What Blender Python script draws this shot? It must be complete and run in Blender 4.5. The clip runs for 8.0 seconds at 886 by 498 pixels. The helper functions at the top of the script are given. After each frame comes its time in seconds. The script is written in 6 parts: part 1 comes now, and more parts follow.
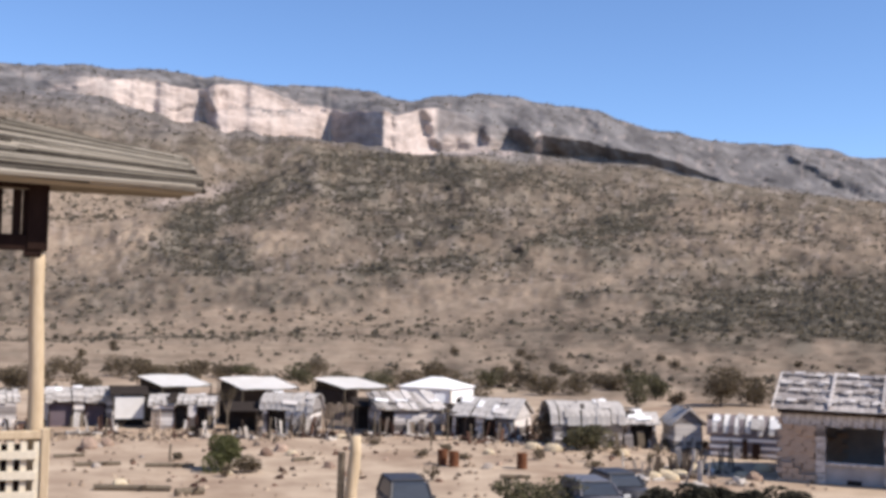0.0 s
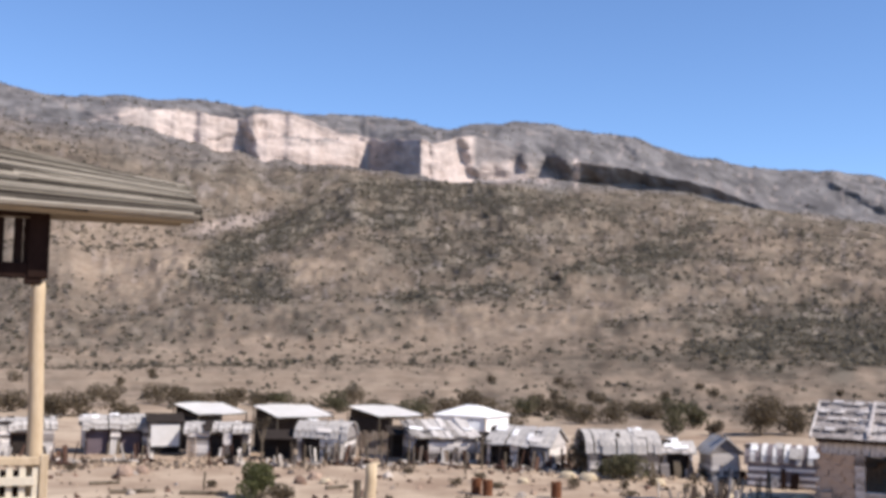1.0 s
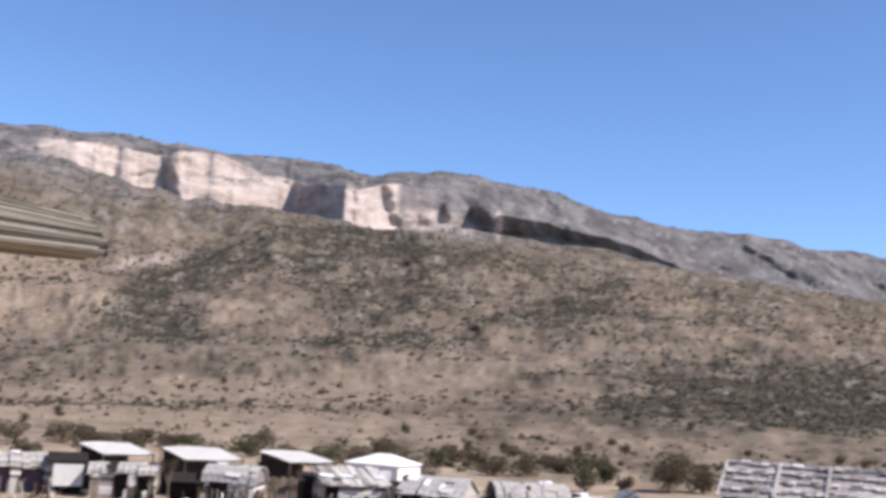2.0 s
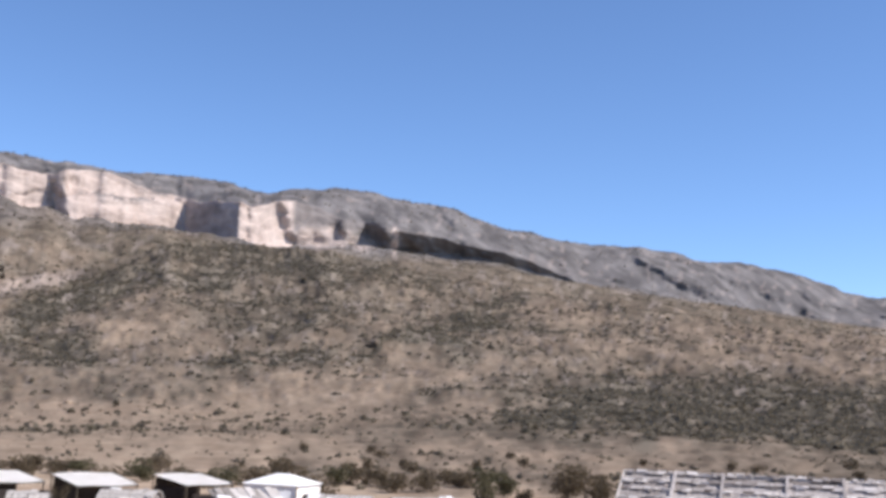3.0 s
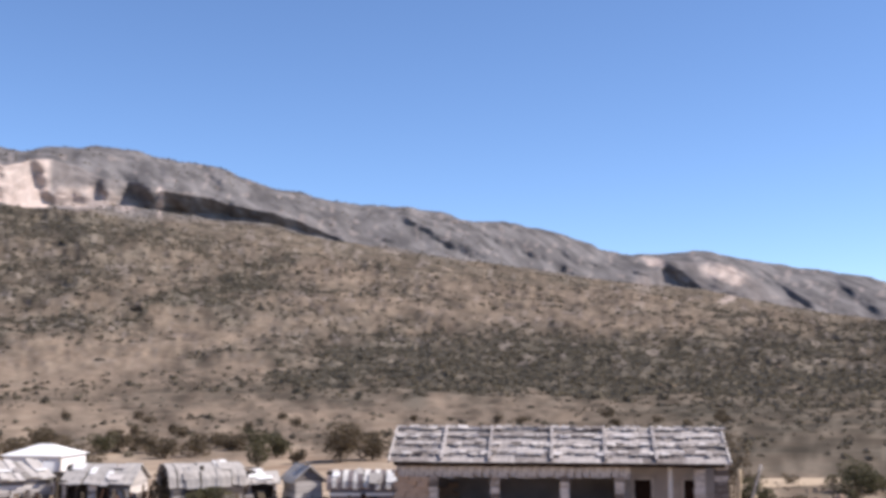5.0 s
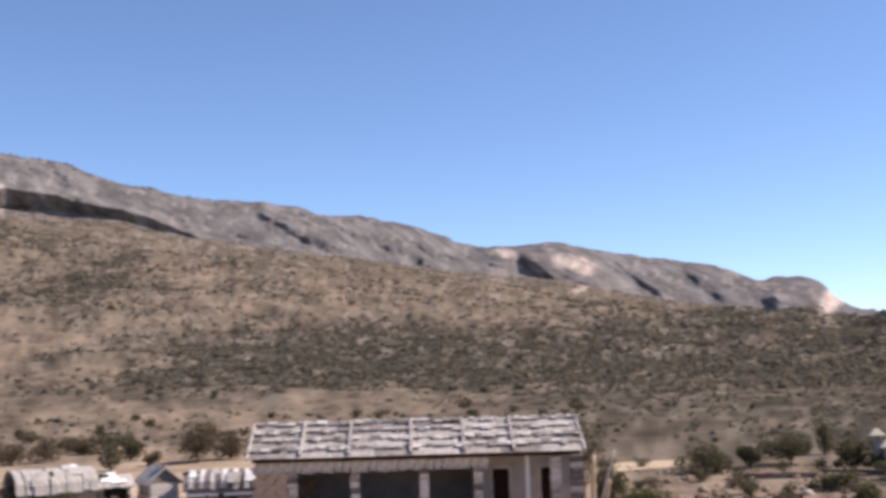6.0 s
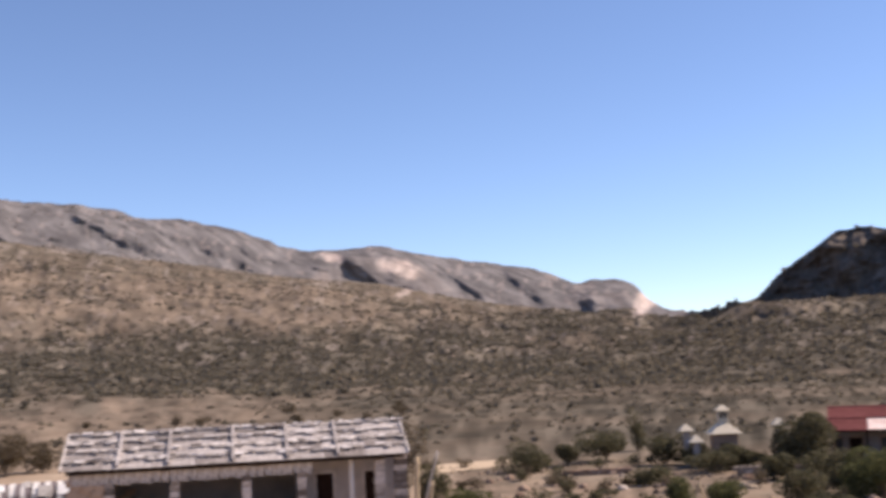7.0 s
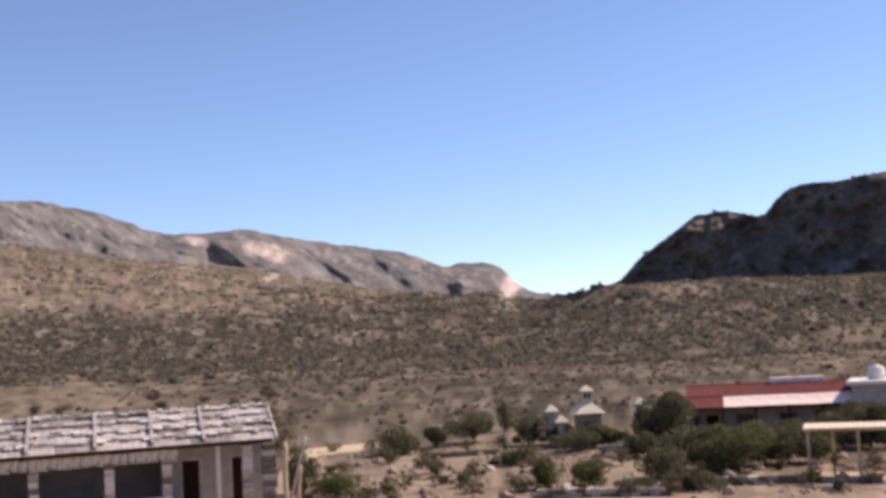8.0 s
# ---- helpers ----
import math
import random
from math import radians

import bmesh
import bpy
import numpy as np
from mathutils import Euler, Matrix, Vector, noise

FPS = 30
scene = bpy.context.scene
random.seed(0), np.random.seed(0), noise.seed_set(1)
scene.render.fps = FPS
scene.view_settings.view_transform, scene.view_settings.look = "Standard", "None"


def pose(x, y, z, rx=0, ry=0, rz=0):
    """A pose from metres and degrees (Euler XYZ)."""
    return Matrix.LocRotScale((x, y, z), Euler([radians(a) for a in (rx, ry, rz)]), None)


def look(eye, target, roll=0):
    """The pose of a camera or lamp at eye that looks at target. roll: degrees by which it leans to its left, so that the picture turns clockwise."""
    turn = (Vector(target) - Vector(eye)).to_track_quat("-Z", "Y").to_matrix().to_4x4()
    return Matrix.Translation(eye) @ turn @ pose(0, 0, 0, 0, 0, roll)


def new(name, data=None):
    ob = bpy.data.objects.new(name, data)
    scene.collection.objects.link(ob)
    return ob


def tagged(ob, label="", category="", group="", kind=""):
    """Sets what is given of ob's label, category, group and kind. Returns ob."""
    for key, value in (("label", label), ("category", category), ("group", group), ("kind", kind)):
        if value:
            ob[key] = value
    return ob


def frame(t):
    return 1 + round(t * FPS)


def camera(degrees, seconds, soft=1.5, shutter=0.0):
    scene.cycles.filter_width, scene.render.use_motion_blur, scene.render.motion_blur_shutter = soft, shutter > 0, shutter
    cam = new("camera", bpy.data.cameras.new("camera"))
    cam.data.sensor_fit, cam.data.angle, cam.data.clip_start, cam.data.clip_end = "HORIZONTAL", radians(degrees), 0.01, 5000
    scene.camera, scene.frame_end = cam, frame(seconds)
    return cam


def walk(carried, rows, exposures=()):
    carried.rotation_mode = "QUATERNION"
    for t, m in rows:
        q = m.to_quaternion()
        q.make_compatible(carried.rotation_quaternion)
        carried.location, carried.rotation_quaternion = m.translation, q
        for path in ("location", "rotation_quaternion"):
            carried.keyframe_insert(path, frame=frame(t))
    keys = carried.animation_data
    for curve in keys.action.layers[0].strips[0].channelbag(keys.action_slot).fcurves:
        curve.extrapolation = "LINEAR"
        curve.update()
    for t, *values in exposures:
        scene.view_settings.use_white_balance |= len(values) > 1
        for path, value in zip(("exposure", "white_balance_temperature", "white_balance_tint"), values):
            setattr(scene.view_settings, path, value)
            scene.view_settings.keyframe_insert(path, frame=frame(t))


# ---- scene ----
cam = camera(42.0, 8.0, soft=3.6, shutter=0.5)
EYE = 8.7
# seconds, x, y, z, yaw, pitch, lean of the hand-held camera
STEPS = [
    (0.0, 0.00, 0.0, EYE, 0.00, 3.16, 1.21),
    (0.5, 0.15, 0.0, EYE, 0.97, 2.89, 0.30),
    (1.0, 0.27, 0.0, EYE, 1.91, 4.50, 1.20),
    (1.5, 0.36, 0.0, EYE, 1.46, 5.79, 3.15),
    (2.0, 0.35, 0.0, EYE, -1.93, 7.02, 3.23),
    (3.5, 0.22, 0.0, EYE, -9.04, 8.11, 1.27),
    (4.0, 0.16, 0.0, EYE, -11.64, 7.49, 0.91),
    (4.5, 0.10, 0.0, EYE, -15.17, 6.69, 0.64),
    (6.0, 0.05, 0.0, EYE, -25.74, 5.85, -1.56),
    (6.5, 0.05, 0.0, EYE, -30.17, 5.84, -2.09),
    (7.0, 0.05, 0.0, EYE, -34.51, 5.74, -2.47),
    (7.5, 0.05, 0.0, EYE, -38.47, 5.61, -2.55),
    (8.0, 0.05, 0.0, EYE, -40.99, 4.62, -3.02),
]


def view(x, y, z, yaw, pitch, lean):
    """A pose that looks along yaw and pitch and leans about its own axis."""
    return pose(x, y, z, 0, 0, yaw) @ pose(0, 0, 0, 90 + pitch) @ pose(0, 0, 0, 0, 0, lean)


walk(cam, [(s[0], view(*s[1:])) for s in STEPS], ((0.0, 0.26, 6260, 13), (2.0, 0.26, 6120, 13), (4.5, 0.24, 6170, 14), (6.5, 0.24, 6820, 19), (8.0, 0.25, 7020, 22)))

# ---- world, sun ----
SUN_SIDE, SUN_HEIGHT = 111.0, 45.0
world = bpy.data.worlds.new("sky")
scene.world = world
world.use_nodes = True
wn = world.node_tree
sky = wn.nodes.new("ShaderNodeTexSky")
sky.sky_type = "NISHITA"
sky.sun_disc = False
sky.sun_elevation, sky.sun_rotation = radians(SUN_HEIGHT), radians(SUN_SIDE)
sky.altitude, sky.air_density, sky.dust_density, sky.ozone_density = 2600, 1.0, 0.0, 5.0
wn.nodes["Background"].inputs["Strength"].default_value = 0.15
wn.links.new(sky.outputs[0], wn.nodes["Background"].inputs["Color"])
sun = new("sun", bpy.data.lights.new("sun", "SUN"))
sun.data.energy, sun.data.angle, sun.data.color = 5.0, radians(0.5), (1.0, 0.91, 0.79)
sun.matrix_world = look((100 * math.sin(radians(SUN_SIDE)) * math.cos(radians(SUN_HEIGHT)),
                         100 * math.cos(radians(SUN_SIDE)) * math.cos(radians(SUN_HEIGHT)),
                         100 * math.sin(radians(SUN_HEIGHT))), (0, 0, 0))


# ---- materials ----
def material(name, stops, scale=3.0, rough=0.9, bump=0.3, fine=40.0, stretch=(1, 1, 1), by_object=0.0, metal=0.0, by_island=False, thin=0.0):
    """Two scales of noise through a ramp of colours, with fine relief; by_object shifts each piece along the ramp."""
    m = bpy.data.materials.new(name)
    m.use_nodes = True
    t = m.node_tree
    n, link = t.nodes, t.links.new
    bsdf = n["Principled BSDF"]
    bsdf.inputs["Roughness"].default_value, bsdf.inputs["Metallic"].default_value = rough, metal
    bsdf.inputs["Specular IOR Level"].default_value = 0.5 if rough < 0.6 else 0.0
    co = n.new("ShaderNodeTexCoord")
    mp = n.new("ShaderNodeMapping")
    mp.inputs["Scale"].default_value = stretch
    link(co.outputs["Object"], mp.inputs["Vector"])
    big = n.new("ShaderNodeTexNoise")
    big.inputs["Scale"].default_value, big.inputs["Detail"].default_value = scale, 6
    small = n.new("ShaderNodeTexNoise")
    small.inputs["Scale"].default_value, small.inputs["Detail"].default_value = fine, 4
    link(mp.outputs[0], big.inputs["Vector"]), link(mp.outputs[0], small.inputs["Vector"])
    mix = n.new("ShaderNodeMath")
    mix.operation = "MULTIPLY_ADD"
    mix.inputs[1].default_value = 0.45
    link(small.outputs["Fac"], mix.inputs[0])
    half = n.new("ShaderNodeMath")
    half.operation = "MULTIPLY"
    half.inputs[1].default_value = 0.55
    link(big.outputs["Fac"], half.inputs[0]), link(half.outputs[0], mix.inputs[2])
    fac = mix.outputs[0]
    if by_object:
        if by_island:
            rnd = n.new("ShaderNodeNewGeometry").outputs["Random Per Island"]
        else:
            rnd = n.new("ShaderNodeObjectInfo").outputs["Random"]
        sh = n.new("ShaderNodeMath")
        sh.operation = "MULTIPLY_ADD"
        sh.inputs[1].default_value = by_object
        link(rnd, sh.inputs[0])
        off = n.new("ShaderNodeMath")
        off.operation = "SUBTRACT"
        off.inputs[1].default_value = by_object / 2
        link(fac, off.inputs[0]), link(off.outputs[0], sh.inputs[2])
        fac = sh.outputs[0]
    ramp = n.new("ShaderNodeValToRGB")
    e = ramp.color_ramp.elements
    while len(e) < len(stops):
        e.new(0.5)
    for k, (at, col) in enumerate(stops):
        e[k].position, e[k].color = at, (*col, 1)
    link(fac, ramp.inputs[0]), link(ramp.outputs[0], bsdf.inputs["Base Color"])
    if bump:
        bp = n.new("ShaderNodeBump")
        bp.inputs["Strength"].default_value, bp.inputs["Distance"].default_value = bump, 0.006
        link(fac, bp.inputs["Height"]), link(bp.outputs[0], bsdf.inputs["Normal"])
    if thin:
        # leaves let part of the light through
        glow = n.new("ShaderNodeBsdfTranslucent")
        link(ramp.outputs[0], glow.inputs["Color"])
        both = n.new("ShaderNodeMixShader")
        both.inputs[0].default_value = thin
        link(bsdf.outputs[0], both.inputs[1]), link(glow.outputs[0], both.inputs[2])
        link(both.outputs[0], n["Material Output"].inputs["Surface"])
    return m


def ground_material():
    """Sand, dry slope, scrub and pale cliff rock, mixed by the land's own cover."""
    m = bpy.data.materials.new("desert_ground")
    m.use_nodes = True
    t = m.node_tree
    n, link = t.nodes, t.links.new
    bsdf = n["Principled BSDF"]
    bsdf.inputs["Roughness"].default_value, bsdf.inputs["Specular IOR Level"].default_value = 1.0, 0.0
    co = n.new("ShaderNodeTexCoord")

    def noise_at(scale, detail=8, rough=0.6, stretch=(1, 1, 1)):
        mp = n.new("ShaderNodeMapping")
        mp.inputs["Scale"].default_value = stretch
        link(co.outputs["Object"], mp.inputs["Vector"])
        q = n.new("ShaderNodeTexNoise")
        q.inputs["Scale"].default_value, q.inputs["Detail"].default_value, q.inputs["Roughness"].default_value = scale, detail, rough
        link(mp.outputs[0], q.inputs["Vector"])
        return q.outputs["Fac"]

    def ramp(fac, stops):
        r = n.new("ShaderNodeValToRGB")
        e = r.color_ramp.elements
        while len(e) < len(stops):
            e.new(0.5)
        for k, (at, col) in enumerate(stops):
            e[k].position, e[k].color = at, (*col, 1)
        link(fac, r.inputs[0])
        return r.outputs[0]

    def mixed(fac, a, b):
        x = n.new("ShaderNodeMix")
        x.data_type = "RGBA"
        link(fac, x.inputs["Factor"]), link(a, x.inputs["A"]), link(b, x.inputs["B"])
        return x.outputs["Result"]

    def cover(name):
        a = n.new("ShaderNodeAttribute")
        a.attribute_name = name
        return a.outputs["Fac"]

    sand = mixed(noise_at(0.9, 8, 0.7), ramp(noise_at(0.06), SAND_A), ramp(noise_at(0.25), SAND_B))
    def streaked(fac):
        k = n.new("ShaderNodeMix")
        k.data_type = "FLOAT"
        k.inputs["Factor"].default_value = 0.42
        link(fac, k.inputs["A"]), link(cover("mottle"), k.inputs["B"])
        return k.outputs["Result"]

    slope = ramp(streaked(noise_at(0.045, 10, 0.78)), SLOPE)
    slope = mixed(ramp(noise_at(0.4, 6, 0.75), SPECK), slope, ramp(noise_at(0.1, 6, 0.7), SCRUB))
    scrub = ramp(streaked(noise_at(0.05, 10, 0.78)), SCRUB)
    rock = mixed(noise_at(0.02, 8, 0.7), ramp(noise_at(0.02, 8, 0.7, (0.5, 0.5, 1.6)), ROCK_A), ramp(noise_at(0.04, 8, 0.75, (1, 1, 0.8)), ROCK_B))
    col = mixed(cover("slope"), sand, slope)
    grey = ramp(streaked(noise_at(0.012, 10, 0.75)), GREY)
    col = mixed(cover("scrub"), col, scrub)
    col = mixed(cover("hazy_grey_rock"), col, grey)
    col = mixed(cover("basalt"), col, ramp(noise_at(0.05, 10, 0.75), BASALT))
    col = mixed(cover("rock"), col, rock)
    link(col, bsdf.inputs["Base Color"])
    bp = n.new("ShaderNodeBump")
    bp.inputs["Strength"].default_value, bp.inputs["Distance"].default_value = 0.35, 0.12
    link(noise_at(0.8, 10, 0.7), bp.inputs["Height"]), link(bp.outputs[0], bsdf.inputs["Normal"])
    return m


SAND_A = [(0.36, (0.33, 0.235, 0.165)), (0.5, (0.44, 0.335, 0.24)), (0.62, (0.56, 0.445, 0.325))]
SAND_B = [(0.38, (0.24, 0.165, 0.115)), (0.48, (0.36, 0.27, 0.19)), (0.6, (0.53, 0.415, 0.3))]
SLOPE = [(0.38, (0.12, 0.09, 0.068)), (0.48, (0.19, 0.144, 0.107)), (0.6, (0.28, 0.213, 0.158))]
SCRUB = [(0.38, (0.05, 0.045, 0.036)), (0.5, (0.09, 0.079, 0.062)), (0.62, (0.17, 0.146, 0.113))]
SPECK = [(0.46, (0, 0, 0)), (0.56, (0.85, 0.85, 0.85))]
# grey far rock, with the dulling of distant haze put into its colour
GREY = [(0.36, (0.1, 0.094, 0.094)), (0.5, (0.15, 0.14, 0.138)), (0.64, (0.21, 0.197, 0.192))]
BASALT = [(0.38, (0.08, 0.068, 0.058)), (0.5, (0.14, 0.118, 0.1)), (0.64, (0.24, 0.2, 0.165))]
ROCK_A = [(0.36, (0.34, 0.265, 0.225)), (0.5, (0.52, 0.425, 0.37)), (0.62, (0.63, 0.53, 0.465))]
ROCK_B = [(0.36, (0.27, 0.21, 0.18)), (0.5, (0.5, 0.405, 0.35)), (0.62, (0.66, 0.55, 0.485))]
M_GROUND = ground_material()
M_LEAF = material("dusty_green_leaves", [(0.2, (0.07, 0.067, 0.04)), (0.5, (0.132, 0.121, 0.07)), (0.85, (0.22, 0.195, 0.12))], 6, 0.8, 0.1, by_object=0.6, by_island=True, thin=0.4)
# near-black leaves: the colour of a shadow band put into a hedge
M_LEAF_DARK = material("shadow_dark_leaves", [(0.2, (0.02, 0.02, 0.016)), (0.5, (0.04, 0.038, 0.028)), (0.85, (0.075, 0.068, 0.048))], 6, 0.8, 0.1, by_object=0.6, by_island=True)
M_LEAF_GREEN = material("fresh_green_leaves", [(0.2, (0.075, 0.08, 0.034)), (0.5, (0.145, 0.148, 0.066)), (0.85, (0.22, 0.215, 0.105))], 6, 0.7, 0.1, by_object=0.6, by_island=True, thin=0.4)
M_LEAF_DRY = material("dry_grey_twigs", [(0.2, (0.10, 0.078, 0.05)), (0.5, (0.165, 0.13, 0.086)), (0.85, (0.25, 0.2, 0.135))], 6, 0.9, 0.1, by_object=0.6, by_island=True, thin=0.4)
M_SCRUB = material("hill_scrub", [(0.15, (0.125, 0.11, 0.078)), (0.5, (0.205, 0.176, 0.128)), (0.85, (0.3, 0.255, 0.188))], 0.4, 0.95, 0.1, by_object=0.5, by_island=True, thin=0.5)
M_BARK = material("grey_bark", [(0.3, (0.09, 0.07, 0.05)), (0.7, (0.22, 0.18, 0.13))], 8, 0.95, 0.5)
M_POST = material("pale_peeled_wood", [(0.3, (0.42, 0.31, 0.19)), (0.7, (0.66, 0.53, 0.36))], 4, 0.7, 0.3, stretch=(4, 4, 0.4))
M_BOARD = material("weathered_grey_boards", [(0.1, (0.13, 0.11, 0.1)), (0.45, (0.4, 0.36, 0.33)), (0.85, (0.74, 0.68, 0.62))], 1.5, 0.85, 0.3, stretch=(0.4, 2, 3), by_object=1.2)
M_ROOFBOARD = material("bleached_roof_boards", [(0.15, (0.24, 0.215, 0.19)), (0.5, (0.42, 0.38, 0.34)), (0.85, (0.62, 0.57, 0.52))], 1.5, 0.85, 0.3, stretch=(2, 2, 1), by_object=0.7)
M_CANVAS = material("white_canvas", [(0.3, (0.8, 0.77, 0.72)), (0.65, (0.93, 0.91, 0.88))], 0.8, 0.8, 0.0, fine=12)
M_GREYCANVAS = material("grey_canvas", [(0.34, (0.17, 0.15, 0.13)), (0.46, (0.42, 0.385, 0.35)), (0.7, (0.68, 0.63, 0.57))], 2.2, 0.85, 0.3, fine=10)
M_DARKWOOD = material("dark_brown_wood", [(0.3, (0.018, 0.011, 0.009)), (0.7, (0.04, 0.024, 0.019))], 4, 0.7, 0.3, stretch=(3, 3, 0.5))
# near-black: dark cloth, and painted shade in doorways, vents and under canopies
M_INSIDE = material("dark_cloth_and_shade", [(0.3, (0.028, 0.022, 0.019)), (0.7, (0.056, 0.046, 0.04))], 3, 0.95, 0.2)
M_PURPLE = material("faded_purple_cloth", [(0.3, (0.11, 0.085, 0.095)), (0.7, (0.19, 0.15, 0.16))], 2, 0.9, 0.2)
M_STONE = material("rough_field_stone", [(0.3, (0.12, 0.095, 0.08)), (0.5, (0.3, 0.25, 0.205)), (0.7, (0.52, 0.45, 0.38))], 4.5, 0.95, 0.5, by_object=0.5)
M_PIER = material("pale_rough_pier_stone", [(0.3, (0.17, 0.138, 0.115)), (0.5, (0.42, 0.36, 0.305)), (0.7, (0.7, 0.62, 0.54))], 4.5, 0.95, 0.5, by_object=0.5)
M_PLASTER = material("stained_grey_plaster", [(0.36, (0.26, 0.22, 0.19)), (0.48, (0.56, 0.51, 0.46)), (0.64, (0.78, 0.73, 0.67))], 3.0, 0.9, 0.4, fine=9)
M_WALLGREY = material("grey_cement_wall", [(0.3, (0.3, 0.27, 0.25)), (0.5, (0.42, 0.385, 0.355)), (0.7, (0.54, 0.5, 0.465))], 1.2, 0.9, 0.3)
M_SHEET = material("weathered_roof_sheet", [(0.3, (0.12, 0.1, 0.088)), (0.43, (0.26, 0.226, 0.204)), (0.55, (0.4, 0.357, 0.326)), (0.72, (0.6, 0.545, 0.5))], 1.6, 0.8, 0.3, fine=7, stretch=(0.7, 1.5, 1.5), by_object=0.3)
M_BATTEN = material("pale_roof_battens", [(0.3, (0.24, 0.21, 0.19)), (0.48, (0.47, 0.43, 0.395)), (0.65, (0.7, 0.65, 0.61))], 1.6, 0.85, 0.3, fine=6, by_object=0.4)
M_CREAM = material("cream_plaster", [(0.3, (0.55, 0.48, 0.36)), (0.7, (0.78, 0.7, 0.55))], 2, 0.85, 0.2)
M_ADOBE = material("pinkish_adobe", [(0.3, (0.40, 0.285, 0.2)), (0.7, (0.56, 0.42, 0.31))], 1.5, 0.95, 0.5, fine=12)
M_WHITE = material("white_paint", [(0.2, (0.62, 0.58, 0.52)), (0.8, (0.82, 0.79, 0.74))], 2, 0.6, 0.1)
M_REDROOF = material("faded_red_sheet_roof", [(0.25, (0.14, 0.05, 0.047)), (0.6, (0.205, 0.078, 0.072)), (0.9, (0.29, 0.14, 0.125))], 1.0, 0.8, 0.2, by_object=0.2)
M_PINKROOF = material("bleached_pink_sheet", [(0.38, (0.55, 0.3, 0.25)), (0.48, (0.84, 0.68, 0.6)), (0.6, (0.86, 0.75, 0.68))], 0.9, 0.8, 0.2)
M_DARKPAINT = material("dark_car_paint", [(0.3, (0.022, 0.022, 0.028)), (0.7, (0.05, 0.046, 0.046))], 3, 0.5, 0.02)
M_GREYPAINT = material("grey_car_paint", [(0.3, (0.10, 0.095, 0.10)), (0.7, (0.15, 0.14, 0.145))], 3, 0.35, 0.02)
M_GLASS = material("tinted_car_glass", [(0.3, (0.03, 0.035, 0.045)), (0.7, (0.05, 0.06, 0.075))], 3, 0.28, 0.0)
M_TYRE = material("tyre_rubber", [(0.3, (0.015, 0.015, 0.015)), (0.7, (0.03, 0.03, 0.03))], 8, 0.85, 0.2)
M_STEEL = material("dull_steel", [(0.3, (0.3, 0.3, 0.3)), (0.7, (0.45, 0.45, 0.45))], 8, 0.4, 0.1, metal=0.8)
M_RUST = material("rusty_iron", [(0.3, (0.10, 0.04, 0.02)), (0.7, (0.22, 0.1, 0.055))], 6, 0.9, 0.4)
M_STRAW = material("dry_thatch", [(0.2, (0.035, 0.029, 0.023)), (0.48, (0.12, 0.103, 0.08)), (0.66, (0.2, 0.173, 0.134)), (0.92, (0.36, 0.315, 0.245))], 2, 0.95, 0.5, fine=30, stretch=(0.3, 3, 3), by_object=1.0)
M_LAMPGLASS = material("lamp_glass", [(0.3, (0.6, 0.6, 0.58)), (0.7, (0.7, 0.7, 0.68))], 4, 0.2, 0.0)


# ---- the land ----
rng = np.random.default_rng(7)
LATTICE = rng.random((256, 256))


def value_noise(x, y):
    xi, yi = np.floor(x).astype(int), np.floor(y).astype(int)
    u, v = x - xi, y - yi
    u, v = u * u * (3 - 2 * u), v * v * (3 - 2 * v)
    a, b = LATTICE[xi & 255, yi & 255], LATTICE[(xi + 1) & 255, yi & 255]
    c, d = LATTICE[xi & 255, (yi + 1) & 255], LATTICE[(xi + 1) & 255, (yi + 1) & 255]
    return (a * (1 - u) + b * u) * (1 - v) + (c * (1 - u) + d * u) * v


def fbm(x, y, size, octaves=4):
    total, amp, norm = 0.0, 1.0, 0.0
    for k in range(octaves):
        total = total + amp * (value_noise(x / size * 2 ** k + 17.3 * k, y / size * 2 ** k + 5.1 * k) - 0.5)
        norm += amp
        amp *= 0.5
    return total / norm * 2


def table(text):
    rows = sorted(tuple(map(float, w.split(":"))) for w in text.split())
    return np.array([r[0] for r in rows]), np.array([r[1] for r in rows])


# The land all round, as bearings (degrees, left of ahead positive) and the slope to its lines
CREST = table("""-180:6 -110:5 -80:7 -62:6.85 -60:6.65 -58:6.5 -57.5:6.3 -57:5.7 -56.7:5.2 -54.8:5.62 -53.4:5.54 -52.3:4.55 -50.6:3.55
 -49.6:2.55 -48:2.35 -46.8:2.0 -45.3:2.24 -44.5:2.72 -43.8:3.62 -43.05:3.92 -41.7:3.92 -41.1:3.74 -40.3:4.08 -38.9:4.55 -36.1:4.98 -33.3:5.45 -31.5:5.82 -28.3:5.92
 -26.5:6.2 -24.3:7 -21:7.55 -17:8.2 -12.8:8.6 -10:9.05 -7.6:9.83 -5.5:10.2 -3.7:10.64 -1.1:10.8 0.8:10.48 1.8:10.18""")
CREST_LEFT = table("1.8:10.18 3.1:10.5 5.4:10.84 9:10.82 11.5:10.95 15:11.13 18:11.02 21.4:10.92 23.3:11.46 27:12 40:11 180:6")
CREST = (np.concatenate([CREST[0], CREST_LEFT[0][1:]]), np.concatenate([CREST[1], CREST_LEFT[1][1:]]))
